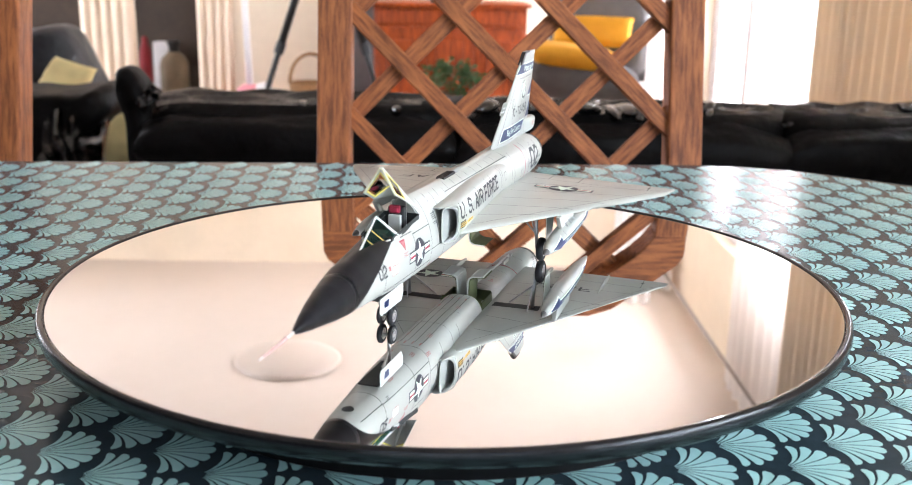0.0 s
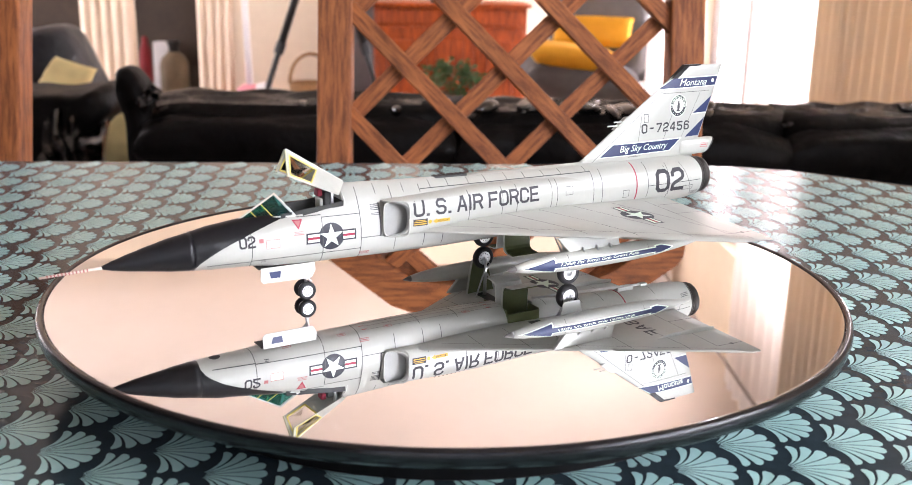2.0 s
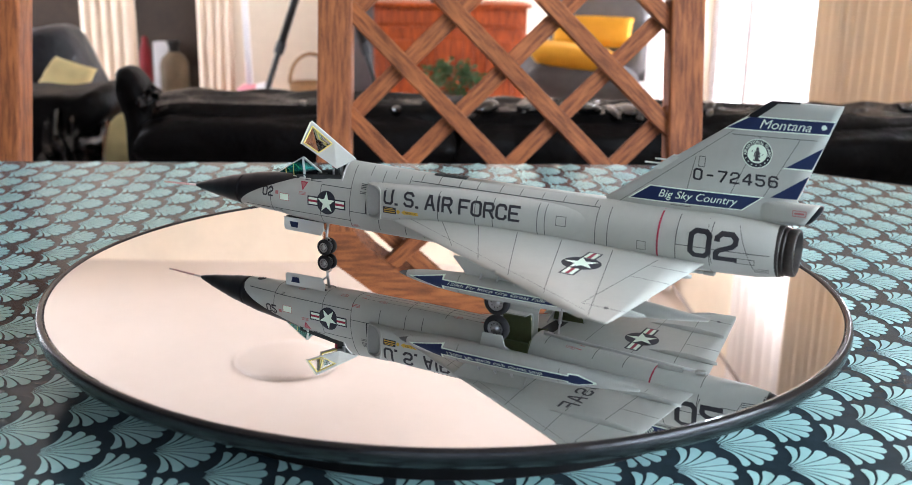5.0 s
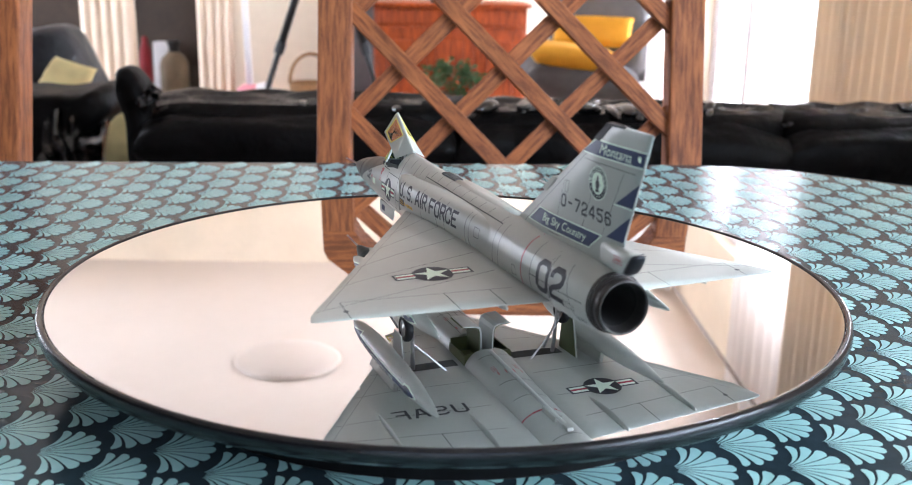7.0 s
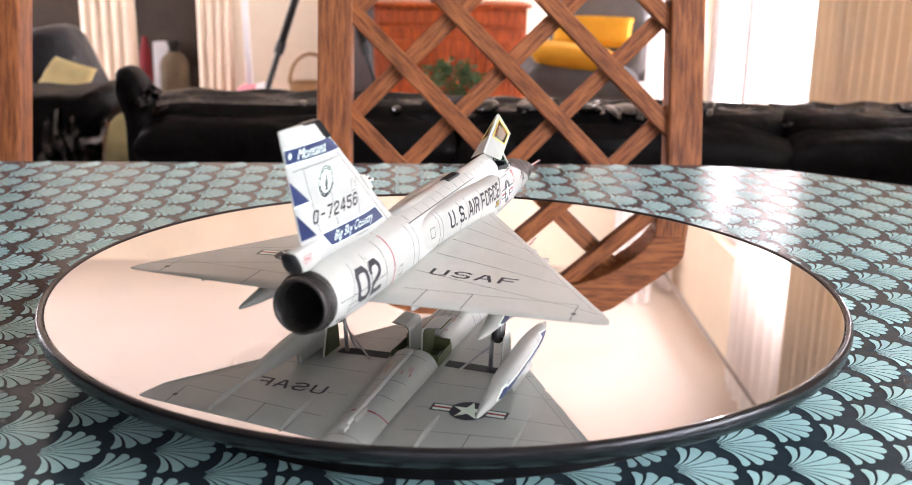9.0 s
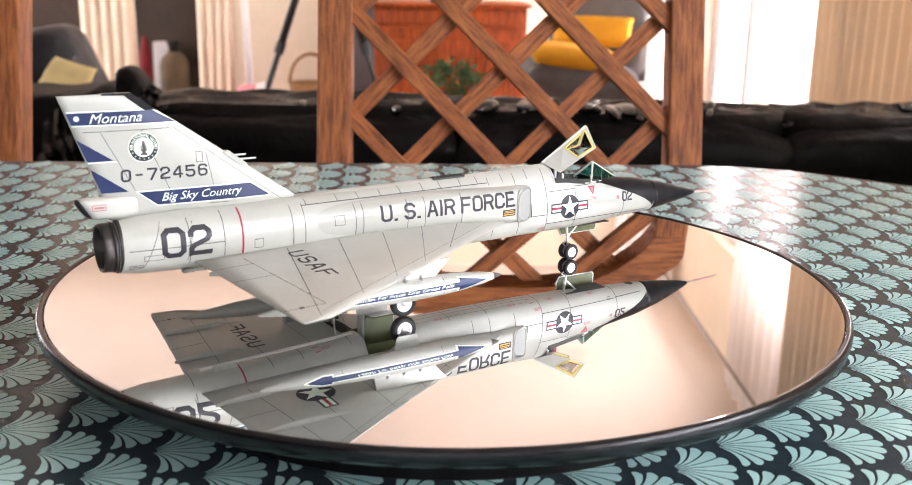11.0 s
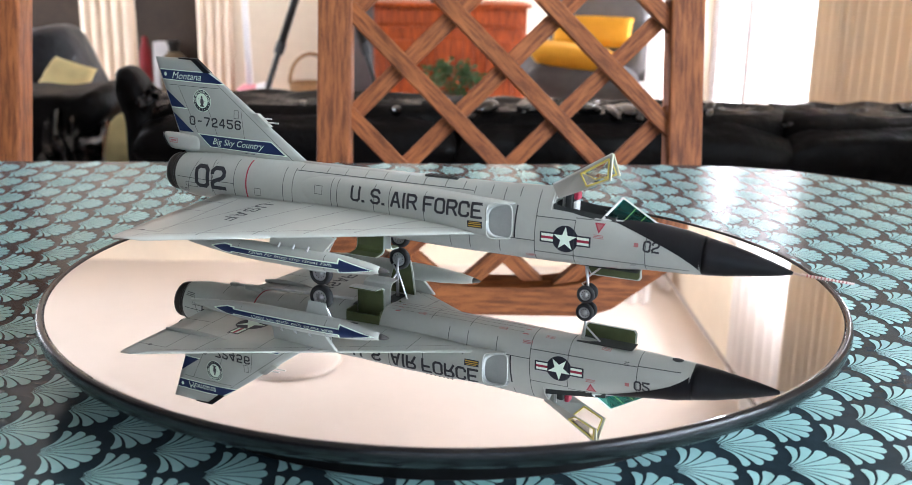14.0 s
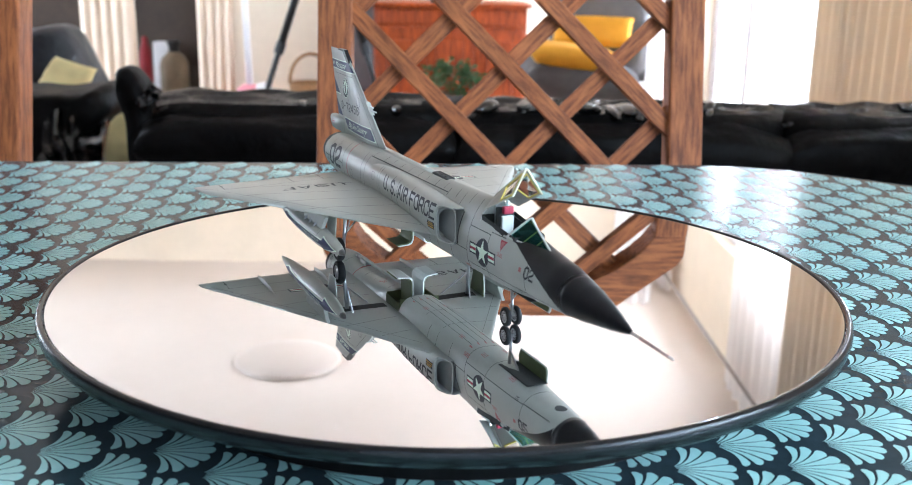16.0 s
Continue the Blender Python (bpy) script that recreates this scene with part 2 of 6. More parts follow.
wall_with_openings("wall_east", YN - YS, FLOOR_Z, CEIL_Z, 0.2, [(w[0] - YS, w[1] - YS, w[2], w[3]) for w in (WIN_NEAR, WIN_DRAPED, WIN_FAR)], pose(XR, YS, 0, 0, 0, 90) @ pose(0, -0.2, 0), CREAM)
WIN_BACK = (-0.9, 1.1, FLOOR_Z + 0.1, 1.4)
wall_with_openings("wall_south", XR - XL, FLOOR_Z, CEIL_Z, 0.2, [(WIN_BACK[0] - XL, WIN_BACK[1] - XL, WIN_BACK[2], WIN_BACK[3])], pose(XL, YS - 0.2, 0), DARK_UNSEEN)
# unseen opening, added to brighten the ceiling and the room's far left
WIN_ADDED_WEST = (2.6, 4.9, FLOOR_Z + 0.2, 1.30)
wall_with_openings("wall_west", YN - YS, FLOOR_Z, CEIL_Z, 0.2, [(WIN_ADDED_WEST[0] - YS, WIN_ADDED_WEST[1] - YS, WIN_ADDED_WEST[2], WIN_ADDED_WEST[3])], pose(XL, YS, 0, 0, 0, 90), DARK_UNSEEN)


def window(name, length, z0, z1, m, panes):
    w = thing(name, m, label="white framed window with clear panes", category="window", kind="structure")
    bm = bmesh.new()
    for a, b, c, d in ((0, 0.05, z0, z1), (length - 0.05, length, z0, z1), (0.05, length - 0.05, z0, z0 + 0.05), (0.05, length - 0.05, z1 - 0.05, z1)):
        add_box(bm, a, b, 0.08, 0.14, c, d)
    part("window_frame", bm, WHITEP, w)
    step = (length - 0.1) / panes
    for i in range(panes):
        a = 0.05 + i * step
        bm = bmesh.new()
        for x0, x1, c, d in ((a, a + 0.045, z0 + 0.05, z1 - 0.05), (a + step - 0.045, a + step, z0 + 0.05, z1 - 0.05), (a + 0.045, a + step - 0.045, z0 + 0.05, z0 + 0.10), (a + 0.045, a + step - 0.045, z1 - 0.10, z1 - 0.05), (a + 0.045, a + step - 0.045, z0 * 0.45 + z1 * 0.55, z0 * 0.45 + z1 * 0.55 + 0.03)):
            add_box(bm, x0, x1, 0.085, 0.13, c, d)
        part("sash", bm, WHITEP, w, bevel=0.004)
        g = part("pane", box(a + 0.045, a + step - 0.045, 0.10, 0.106, z0 + 0.10, z1 - 0.10), CLEAR, w)
        g.visible_shadow = False
    return w


window("window_1", WIN_FAR[1] - WIN_FAR[0], WIN_FAR[2], WIN_FAR[3], pose(XR, WIN_FAR[0], 0, 0, 0, 90) @ pose(0, -0.2, 0), 2)
window("window_4", WIN_DRAPED[1] - WIN_DRAPED[0], WIN_DRAPED[2], WIN_DRAPED[3], pose(XR, WIN_DRAPED[0], 0, 0, 0, 90) @ pose(0, -0.2, 0), 2)
window("window_2", WIN_NEAR[1] - WIN_NEAR[0], WIN_NEAR[2], WIN_NEAR[3], pose(XR, WIN_NEAR[0], 0, 0, 0, 90) @ pose(0, -0.2, 0), 2)
window("added_window_west", WIN_ADDED_WEST[1] - WIN_ADDED_WEST[0], WIN_ADDED_WEST[2], WIN_ADDED_WEST[3], pose(XL, WIN_ADDED_WEST[0], 0, 0, 0, 90), 3)
window("window_3", WIN_BACK[1] - WIN_BACK[0], WIN_BACK[2], WIN_BACK[3], pose(WIN_BACK[0], YS - 0.2, 0), 2)

# daylight in the window openings; the west lamp is added fill
window_light("daylight_far", 1.25, 1.72, look((XR + 0.16, 4.36, 0.21), (0, 4.36, 0.21)), 54, (1.0, 0.97, 0.95))
window_light("daylight_draped", 1.75, 1.66, look((XR + 0.16, 2.68, 0.19), (0, 2.68, 0.19)), 78, (1.0, 0.97, 0.95))
window_light("daylight_near", 2.0, 1.25, look((XR + 0.52, -1.15, 0.80), (0, -0.85, -0.05)), 45, (0.90, 0.97, 1.0))
window_light("fill_west", 2.2, 1.8, look((XL - 0.16, 3.75, 0.3), (0, 3.75, 0.3)), 56, (1.0, 0.97, 0.94))
window_light("daylight_back", 1.9, 1.9, look((0.1, YS - 0.16, 0.35), (0.1, 0, 0.35)), 3, (1.0, 0.98, 0.96))


def curtain(name, y0, y1, x, z0, z1, fold, depth, label, material=DRAPE, along="y"):
    """Hanging cloth with vertical pleats."""
    n = max(8, int(abs(y1 - y0) / fold * 10))
    ring = []
    for i in range(n + 1):
        k = i / n
        a = math.sin(k * (y1 - y0) / fold * 2 * math.pi + 0.8 * math.sin(k * 7.0))
        ring.append((y0 + (y1 - y0) * k, x + depth * a))
    bm = bmesh.new()
    levels = [z0, z0 * 0.6 + z1 * 0.4, z1]
    outline = ring + [(u, v + 0.004) for u, v in ring[::-1]]
    rings = []
    for z in levels:
        rings.append([(v, u, z) if along == "y" else (u, v, z) for u, v in outline])
    add_loft(bm, rings)
    o = link(name, bm, material, smooth=False)
    return tagged(o, label, "curtain")


ROD_Z = 1.45
rod = thing("curtain_rod", label="dull metal curtain rod on the window wall", category="curtain rod")
part("rod", tube([(XR - 0.14, 1.8, ROD_Z), (XR - 0.14, 5.35, ROD_Z)], 0.009), RODM, rod, smooth=True)
for yy in (1.8, 5.35):
    part("finial", lathe([(0.0, -0.03), (0.022, -0.018), (0.026, 0), (0.022, 0.018), (0, 0.03)], 16, pose(XR - 0.14, yy, ROD_Z)), RODM, rod, smooth=True)
for yy in (2.3, 5.2):
    part("bracket", box(XR - 0.15, XR, yy - 0.01, yy + 0.01, ROD_Z - 0.03, ROD_Z - 0.013), RODM, rod)


def lit_cloth(name, colour, through_colour, share):
    """Thin cloth that lets daylight through."""
    m = mat(name, colour, 0.85, 0, 0.04, 10)
    t = m.node_tree
    tr = t.nodes.new("ShaderNodeBsdfTranslucent")
    tr.inputs["Color"].default_value = (*through_colour, 1)
    mx = t.nodes.new("ShaderNodeMixShader")
    mx.inputs[0].default_value = share
    t.links.new(t.nodes["Principled BSDF"].outputs[0], mx.inputs[1])
    t.links.new(tr.outputs[0], mx.inputs[2])
    t.links.new(mx.outputs[0], t.nodes["Material Output"].inputs[0])
    return m


SHEER = lit_cloth("white_sheer", (0.78, 0.74, 0.72), (0.94, 0.91, 0.89), 0.66)
DRAPE_LIT = lit_cloth("cream_lined_curtain", (0.60, 0.51, 0.40), (0.80, 0.63, 0.44), 0.17)
curtain("curtain", 1.85, 2.97, XR - 0.085, FLOOR_Z + 0.03, CEIL_Z - 0.03, 0.075, 0.022, "cream pleated curtain drawn across the window", DRAPE_LIT)
curtain("curtain", 2.99, 3.70, XR - 0.085, FLOOR_Z + 0.03, CEIL_Z - 0.03, 0.11, 0.014, "white sheer curtain glowing in front of the window", SHEER)
curtain("curtain", 5.02, 5.30, XR - 0.085, FLOOR_Z + 0.03, CEIL_Z - 0.03, 0.09, 0.03, "white sheer curtain gathered at the window's far side", SHEER)

# alcove with shelf in the far wall: piers, dark back, shelf
alcove = thing("alcove", label="dark open alcove between cream fluted piers", category="alcove", kind="structure")
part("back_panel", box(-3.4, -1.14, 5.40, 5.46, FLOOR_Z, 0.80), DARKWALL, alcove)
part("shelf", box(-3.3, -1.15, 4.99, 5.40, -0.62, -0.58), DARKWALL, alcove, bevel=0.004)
part("lintel", box(-3.6, -0.40, 4.86, 5.46, 0.80, 0.92), CREAM, alcove, "plain cream wall over the alcove")


def pier(x0, x1, y, flutes):
    """Fluted upright."""
    n = flutes * 8
    pts = []
    for i in range(n + 1):
        k = i / n
        pts.append((x0 + (x1 - x0) * k, y - 0.018 * abs(math.sin(k * flutes * math.pi))))
    pts += [(x1, y + 0.06), (x0, y + 0.06)]
    p = link("pier", prism(pts, FLOOR_Z, 0.80, "z"), DRAPE)
    return tagged(p, "cream fluted pier beside the dark alcove", "pier", kind="structure")


pier(-1.926, -1.655, 4.9, 5)
pier(-1.319, -1.135, 4.9, 4)
part("front_wall", box(-1.135, -0.677, 4.9, 5.0, FLOOR_Z, 0.80), CREAM, alcove, "plain cream wall beside the alcove")
# the recess's shade is put into this wall as plain grey
part("side_wall", box(-0.677, -0.40, 4.93, 5.0, FLOOR_Z, 0.80), GREY_CLOTH_SHADE, alcove, "wall recess, its shade put in as grey")

# ceiling lamp
lamp = thing("ceiling_lamp", pose(-0.74, 3.95, CEIL_Z), label="shallow white round ceiling lamp", category="lamp")
part("bowl", lathe([(0.0, -0.05), (0.10, -0.047), (0.18, -0.038), (0.23, -0.024), (0.25, -0.010), (0.245, -0.004)], 40), LAMPGLASS, lamp, smooth=True)
part("plate", lathe([(0.0, -0.003), (0.12, -0.003), (0.12, 0.0), (0, 0)], 32), STEEL, lamp)
# ---------- dining table, cloth, turntable ----------
ROT = radians(3.0)
E1, E2 = Vector((math.cos(ROT), math.sin(ROT))), Vector((-math.sin(ROT), math.cos(ROT)))


def outline(grow, z):
    """Table's outline: straight sides, rounded chamfered corners."""
    pts = [(-1.25, -0.50), (0.60, -0.50), (0.70, -0.40), (0.70, 0.32), (0.62, 0.405), (0.535, 0.4755), (0.475, 0.527), (0.43, 0.558), (0.385, 0.577), (0.34, 0.586), (0.30, 0.588), (-1.25, 0.588)]
    c = Vector((-0.3, 0.03))
    out = []
    for x, y in pts:
        p = Vector((x, y))
        d = (p - c).normalized() * grow
        out.append((p.x + d.x, p.y + d.y, z))
    return out


table = thing("dining_table", Matrix.Rotation(ROT, 4, "Z"), label="wooden dining table hidden under a patterned cloth", category="table")
part("tabletop", loft([outline(-0.012, TABLE_Z - 0.035), outline(-0.006, TABLE_Z - 0.004)]), OAK_X, table)
for lx, ly in ((-1.1, -0.4), (0.5, -0.38), (-1.1, 0.44), (0.42, 0.44)):
    part("leg", box(lx - 0.035, lx + 0.035, ly - 0.035, ly + 0.035, FLOOR_Z, TABLE_Z - 0.035), OAK, table, bevel=0.006)

cloth = thing("tablecloth", Matrix.Rotation(ROT, 4, "Z"), label="dark tablecloth printed with aqua fans, draped over the table", category="tablecloth")
bm = bmesh.new()
rings = [outline(-0.004, TABLE_Z), outline(0.0, TABLE_Z - 0.002), outline(0.004, TABLE_Z - 0.008), outline(0.014, TABLE_Z - 0.20)]
add_loft(bm, rings, True, False)
bm.faces.new([bm.verts.new(p) for p in outline(-0.004, TABLE_Z)])
bmesh.ops.remove_doubles(bm, verts=bm.verts, dist=1e-5)
part("fabric", bm, CLOTH, cloth)

# the printed fans: nine petals each, in staggered rows
PERIOD, ROW = 0.0547, 0.0246
ANCHOR = Vector((-0.1963, -0.1556))
anchor = Vector((ANCHOR.dot(E1), ANCHOR.dot(E2)))


def petal(u, step, length, base):
    """One petal of the fan; u from -1 to 1 across it. Petals part by a thin gap and end round."""
    left, right = [], []
    for i in range(7):
        k = i / 6
        r = base + (length - base) * k
        wide = radians(34 + 26 * k ** 1.1)
        p = Vector((r * math.cos(wide * u), r * math.sin(wide * u)))
        n = Vector((-math.sin(wide * u), math.cos(wide * u)))
        w = max(0.0001, r * math.sin(wide * step / 2) - 0.00028)
        left.append(p + n * w)
        right.append(p - n * w)
    d = ((left[-1] + right[-1]) / 2 - (left[-2] + right[-2]) / 2).normalized()
    n = (left[-1] - right[-1]).normalized()
    h = (left[-1] - right[-1]).length / 2
    c = (left[-1] + right[-1]) / 2
    cap = [c + h * (math.cos(a) * n + 0.85 * math.sin(a) * d) for a in (0.5, 1.05, 1.57, 2.09, 2.64)]
    return left + cap + right[::-1]


FAN = []
for i in range(9):
    u = (i - 4) / 4
    FAN.append(petal(u, 0.25, 0.0295 - 0.0065 * abs(u) ** 2.0, 0.0045))
verts, faces = [], []
edge = [(p[0], p[1]) for p in outline(-0.006, 0)]


def inside(x, y):
    c = False
    for (x0, y0), (x1, y1) in zip(edge, edge[1:] + edge[:1]):
        if (y0 > y) != (y1 > y) and x < (x1 - x0) * (y - y0) / (y1 - y0) + x0:
            c = not c
    return c


for j in range(-16, 32):
    for i in range(-24, 22):
        ox = anchor.x + (i + 0.5 * (j % 2)) * PERIOD
        oy = anchor.y + j * ROW
        for pet in FAN:
            if all(inside(ox + p.x, oy + p.y) for p in pet[::5]):
                k = len(verts)
                verts += [(ox + p.x, oy + p.y, TABLE_Z + 0.0003) for p in pet]
                n = len(pet)
                faces.append([k + q for q in range(n)][::-1])
me = bpy.data.meshes.new("printed_fan_pattern")
me.from_pydata(verts, [], faces)
me.materials.append(PRINT)
fans = new("printed_fan_pattern", me)
fans.parent = cloth
tagged(fans, "aqua fan motifs printed in staggered rows", kind="stuff")

turntable = thing("turntable", pose(0, 0, TABLE_Z), label="round black motorised turntable with a mirror top", category="turntable")
MZ = -TABLE_Z
part("base", lathe([(0.0, 0.0), (0.178, 0.0), (0.181, 0.002), (0.181, 0.010), (0.176, 0.020), (0.165, 0.025), (0.160, 0.0325), (0.0, 0.0325)], 96), BASEP, turntable, "black plastic base", smooth=False)
platter = part("platter", lathe([(0.0, MZ - 0.0094), (0.2190, MZ - 0.0094), (0.2222, MZ - 0.0082), (0.2222, MZ - 0.004), (0.0, MZ - 0.004)], 128), BASEP, turntable, "rotating black platter")
part("mirror", lathe([(0.0, MZ - 0.0035), (0.2290, MZ - 0.0035), (0.2296, MZ - 0.003), (0.2296, MZ - 0.0004), (0.2292, MZ), (0.0, MZ)], 160), MIRROR, platter, "clean round mirror top")
part("rim", lathe([(0.2224, MZ - 0.0086), (0.2295, MZ - 0.0085), (0.2322, MZ - 0.0077), (0.2336, MZ - 0.0058), (0.2341, MZ - 0.0032), (0.2339, MZ - 0.0010), (0.2333, MZ + 0.0003), (0.2322, MZ + 0.0009), (0.2308, MZ + 0.0008), (0.2300, MZ + 0.0002), (0.2298, MZ - 0.0008), (0.2298, MZ - 0.004), (0.2280, MZ - 0.004)], 160), RIM, platter, "glossy black rounded rim", smooth=True)
# ---------- the model jet: forward is +x, left is +y, wheels on z = 0; numbers in millimetres ----------
jet = thing("model_jet", label="grey delta-wing jet fighter model standing on a round mirror", category="model aircraft")
MM = 0.001

# x, centre height, half width, height above, height below, roundness above and below
STATIONS = [
    (203.0, 33.4, 0.3, 0.3, 0.3, 2.0, 2.0),
    (201.0, 33.5, 1.2, 1.2, 1.2, 2.0, 2.0),
    (196.0, 33.8, 2.7, 2.7, 2.7, 2.0, 2.0),
    (188.0, 34.3, 4.7, 4.7, 4.6, 2.0, 2.0),
    (178.0, 35.0, 6.9, 6.8, 6.6, 2.0, 2.0),
    (167.0, 35.6, 8.9, 9.0, 8.8, 2.0, 2.0),
    (156.0, 36.2, 10.4, 10.4, 10.4, 2.0, 2.0),
    (145.0, 36.8, 11.4, 12.1, 11.6, 1.95, 2.1),
    (126.0, 37.6, 12.5, 13.6, 13.0, 1.9, 2.3),
    (112.0, 38.0, 13.0, 15.3, 14.9, 1.95, 2.4),
    (100.0, 38.3, 13.3, 17.0, 15.7, 2.1, 2.5),
    (88.0, 38.5, 13.5, 19.6, 16.2, 1.9, 2.6),
    (78.0, 38.7, 13.7, 22.8, 16.4, 1.75, 2.7),
    (68.0, 39.0, 13.9, 26.2, 16.8, 1.6, 2.8),
    (56.0, 39.0, 14.0, 25.8, 17.0, 1.6, 2.9),
    (36.0, 39.5, 14.2, 24.5, 17.6, 1.6, 3.0),
    (10.0, 40.5, 14.6, 22.8, 18.8, 1.7, 3.0),
    (-30.0, 42.5, 15.0, 20.2, 20.2, 1.85, 3.0),
    (-70.0, 44.5, 15.4, 17.7, 20.0, 2.0, 2.8),
    (-105.0, 45.6, 15.8, 16.5, 17.6, 2.1, 2.4),
    (-135.0, 46.0, 16.2, 16.0, 16.2, 2.1, 2.1),
    (-165.0, 46.2, 16.0, 15.8, 16.0, 2.0, 2.0),
    (-185.0, 46.2, 15.0, 14.6, 15.4, 2.0, 2.0),
    (-197.0, 46.0, 13.4, 13.2, 13.6, 2.0, 2.0),
]
# intake trunk: x, y centre, z centre, half width, half height, roundness
TRUNK = [
    (36.0, 13.6, 44.9, 7.2, 10.7, 3.4),
    (28.0, 13.4, 45.5, 7.9, 10.9, 3.1),
    (10.0, 12.6, 46.5, 8.6, 10.8, 2.7),
    (-15.0, 11.4, 47.2, 9.0, 11.0, 2.5),
    (-45.0, 9.8, 47.2, 9.0, 11.0, 2.4),
    (-75.0, 8.0, 46.8, 8.8, 10.8, 2.3),
    (-105.0, 6.0, 46.2, 8.8, 10.2, 2.2),
    (-125.0, 4.0, 46.0, 8.0, 9.0, 2.2),
]


def at_x(rows, x):
    if x >= rows[0][0]:
        return rows[0][1:]
    for a, b in zip(rows, rows[1:]):
        if a[0] >= x >= b[0]:
            k = (a[0] - x) / (a[0] - b[0])
            k = k * k * (3 - 2 * k) * 0.3 + k * 0.7
            return [p + (q - p) * k for p, q in zip(a[1:], b[1:])]
    return rows[-1][1:]


def hull_y(x, z):
    """Half width of the skin at a height: fuselage or trunk, whichever is wider."""
    zc, w, up, dn, nu, nd = at_x(STATIONS, x)
    h, n = (up, nu) if z > zc else (dn, nd)
    k = min(1.0, abs(z - zc) / h)
    y = w * (1 - k ** n) ** (1 / n)
    if 36.0 >= x >= -125.0:
        yc, tz, tw, th, tn = at_x(TRUNK, x)
        k = abs(z - tz) / th
        if k < 1:
            y = max(y, yc + tw * (1 - k ** tn) ** (1 / tn))
    return y


def hull_ring(x, n=40, grow=0.0):
    zc, w, up, dn, nu, nd = at_x(STATIONS, x)
    ring = []
    for i in range(n):
        t = 2 * math.pi * i / n
        s, c = math.sin(t), math.cos(t)
        h, e = (up, nu) if s >= 0 else (dn, nd)
        ring.append((x * MM, math.copysign(abs(c) ** (2 / e), c) * (w + grow) * MM, (zc + math.copysign(abs(s) ** (2 / e), s) * (h + grow)) * MM))
    return ring


def span(a, b, step):
    n = max(2, int(abs(b - a) / step) + 1)
    return [a + (b - a) * i / (n - 1) for i in range(n)]


# fuselage in two paints: grey skin, black radome and anti-glare top
xs = [s[0] for s in STATIONS if s[0] <= 156] + span(112, 60, 4) + [-38.0, -62.0] + span(155, 116, 3) + span(56, -197, 5)
xs = sorted(set(xs), reverse=True)
bm = loft([hull_ring(x, 48) for x in xs])
gone = [f for f in bm.faces if 74 < f.calc_center_median().x / MM < 106 and f.calc_center_median().z / MM > 52.0 + max(0, (88 - f.calc_center_median().x / MM) * 0.25) and abs(f.calc_center_median().y) / MM < 10.5]
gone += [f for f in bm.faces if len(f.verts) > 10]
gone += [f for f in bm.faces if -62 < f.calc_center_median().x / MM < -38 and f.calc_center_median().z / MM < 33]
bmesh.ops.delete(bm, geom=gone, context="FACES")
fuselage = part("fuselage", bm, ADC, jet, smooth=True)
part("radome", loft([hull_ring(x, 48) for x in sorted(set([s[0] for s in STATIONS if s[0] >= 156] + span(200, 156, 3)), reverse=True)]), BLACK, jet, "matt black pointed radome", smooth=True)


def skin_patch(name, rows, material, parent, lift, side=1, label=""):
    """Sheet that lies on the hull; rows of (x, z low, z high) and steps between."""
    bm = bmesh.new()
    grid = []
    for x, z0, z1 in rows:
        grid.append([bm.verts.new((x * MM, side * (hull_y(x, z0 + (z1 - z0) * j / 8) + lift) * MM, (z0 + (z1 - z0) * j / 8) * MM)) for j in range(9)])
    for a, b in zip(grid, grid[1:]):
        for j in range(8):
            bm.faces.new((a[j], b[j], b[j + 1], a[j + 1]))
    return part(name, bm, material, parent, label, smooth=True)


# anti-glare black: from the radome seam, edge sweeping up to the windscreen
bm = bmesh.new()
rows = []
for x in span(156.2, 101, 2.0):
    zc, w, up, dn, nu, nd = at_x(STATIONS, x)
    k = (156.2 - x) / 55.2
    edge_z = 28.0 + 24.5 * min(1.0, k * 1.0) ** 0.62
    top = zc + up
    ring = []
    for i in range(49):
        u = i / 48 * 2 - 1
        a = math.asin(max(-1, min(1, (edge_z - zc) / (up if edge_z > zc else dn))))
        t = math.pi / 2 - u * (math.pi / 2 - a)
        s, c = math.sin(t), math.cos(t)
        h, e = (up, nu) if s >= 0 else (dn, nd)
        ring.append(bm.verts.new((x * MM, math.copysign(abs(c) ** (2 / e), c) * (w + 0.2) * MM, (zc + math.copysign(abs(s) ** (2 / e), s) * (h + 0.2)) * MM)))
    rows.append(ring)
for a, b in zip(rows, rows[1:]):
    for j in range(48):
        c = (a[j].co + b[j + 1].co) / 2
        if not (c.x / MM < 107 and abs(c.y) / MM < 8.0):
            bm.faces.new((a[j], b[j], b[j + 1], a[j + 1]))
part("glare_panel", bm, BLACK, fuselage, "black anti-glare panel with a curved edge", smooth=True)

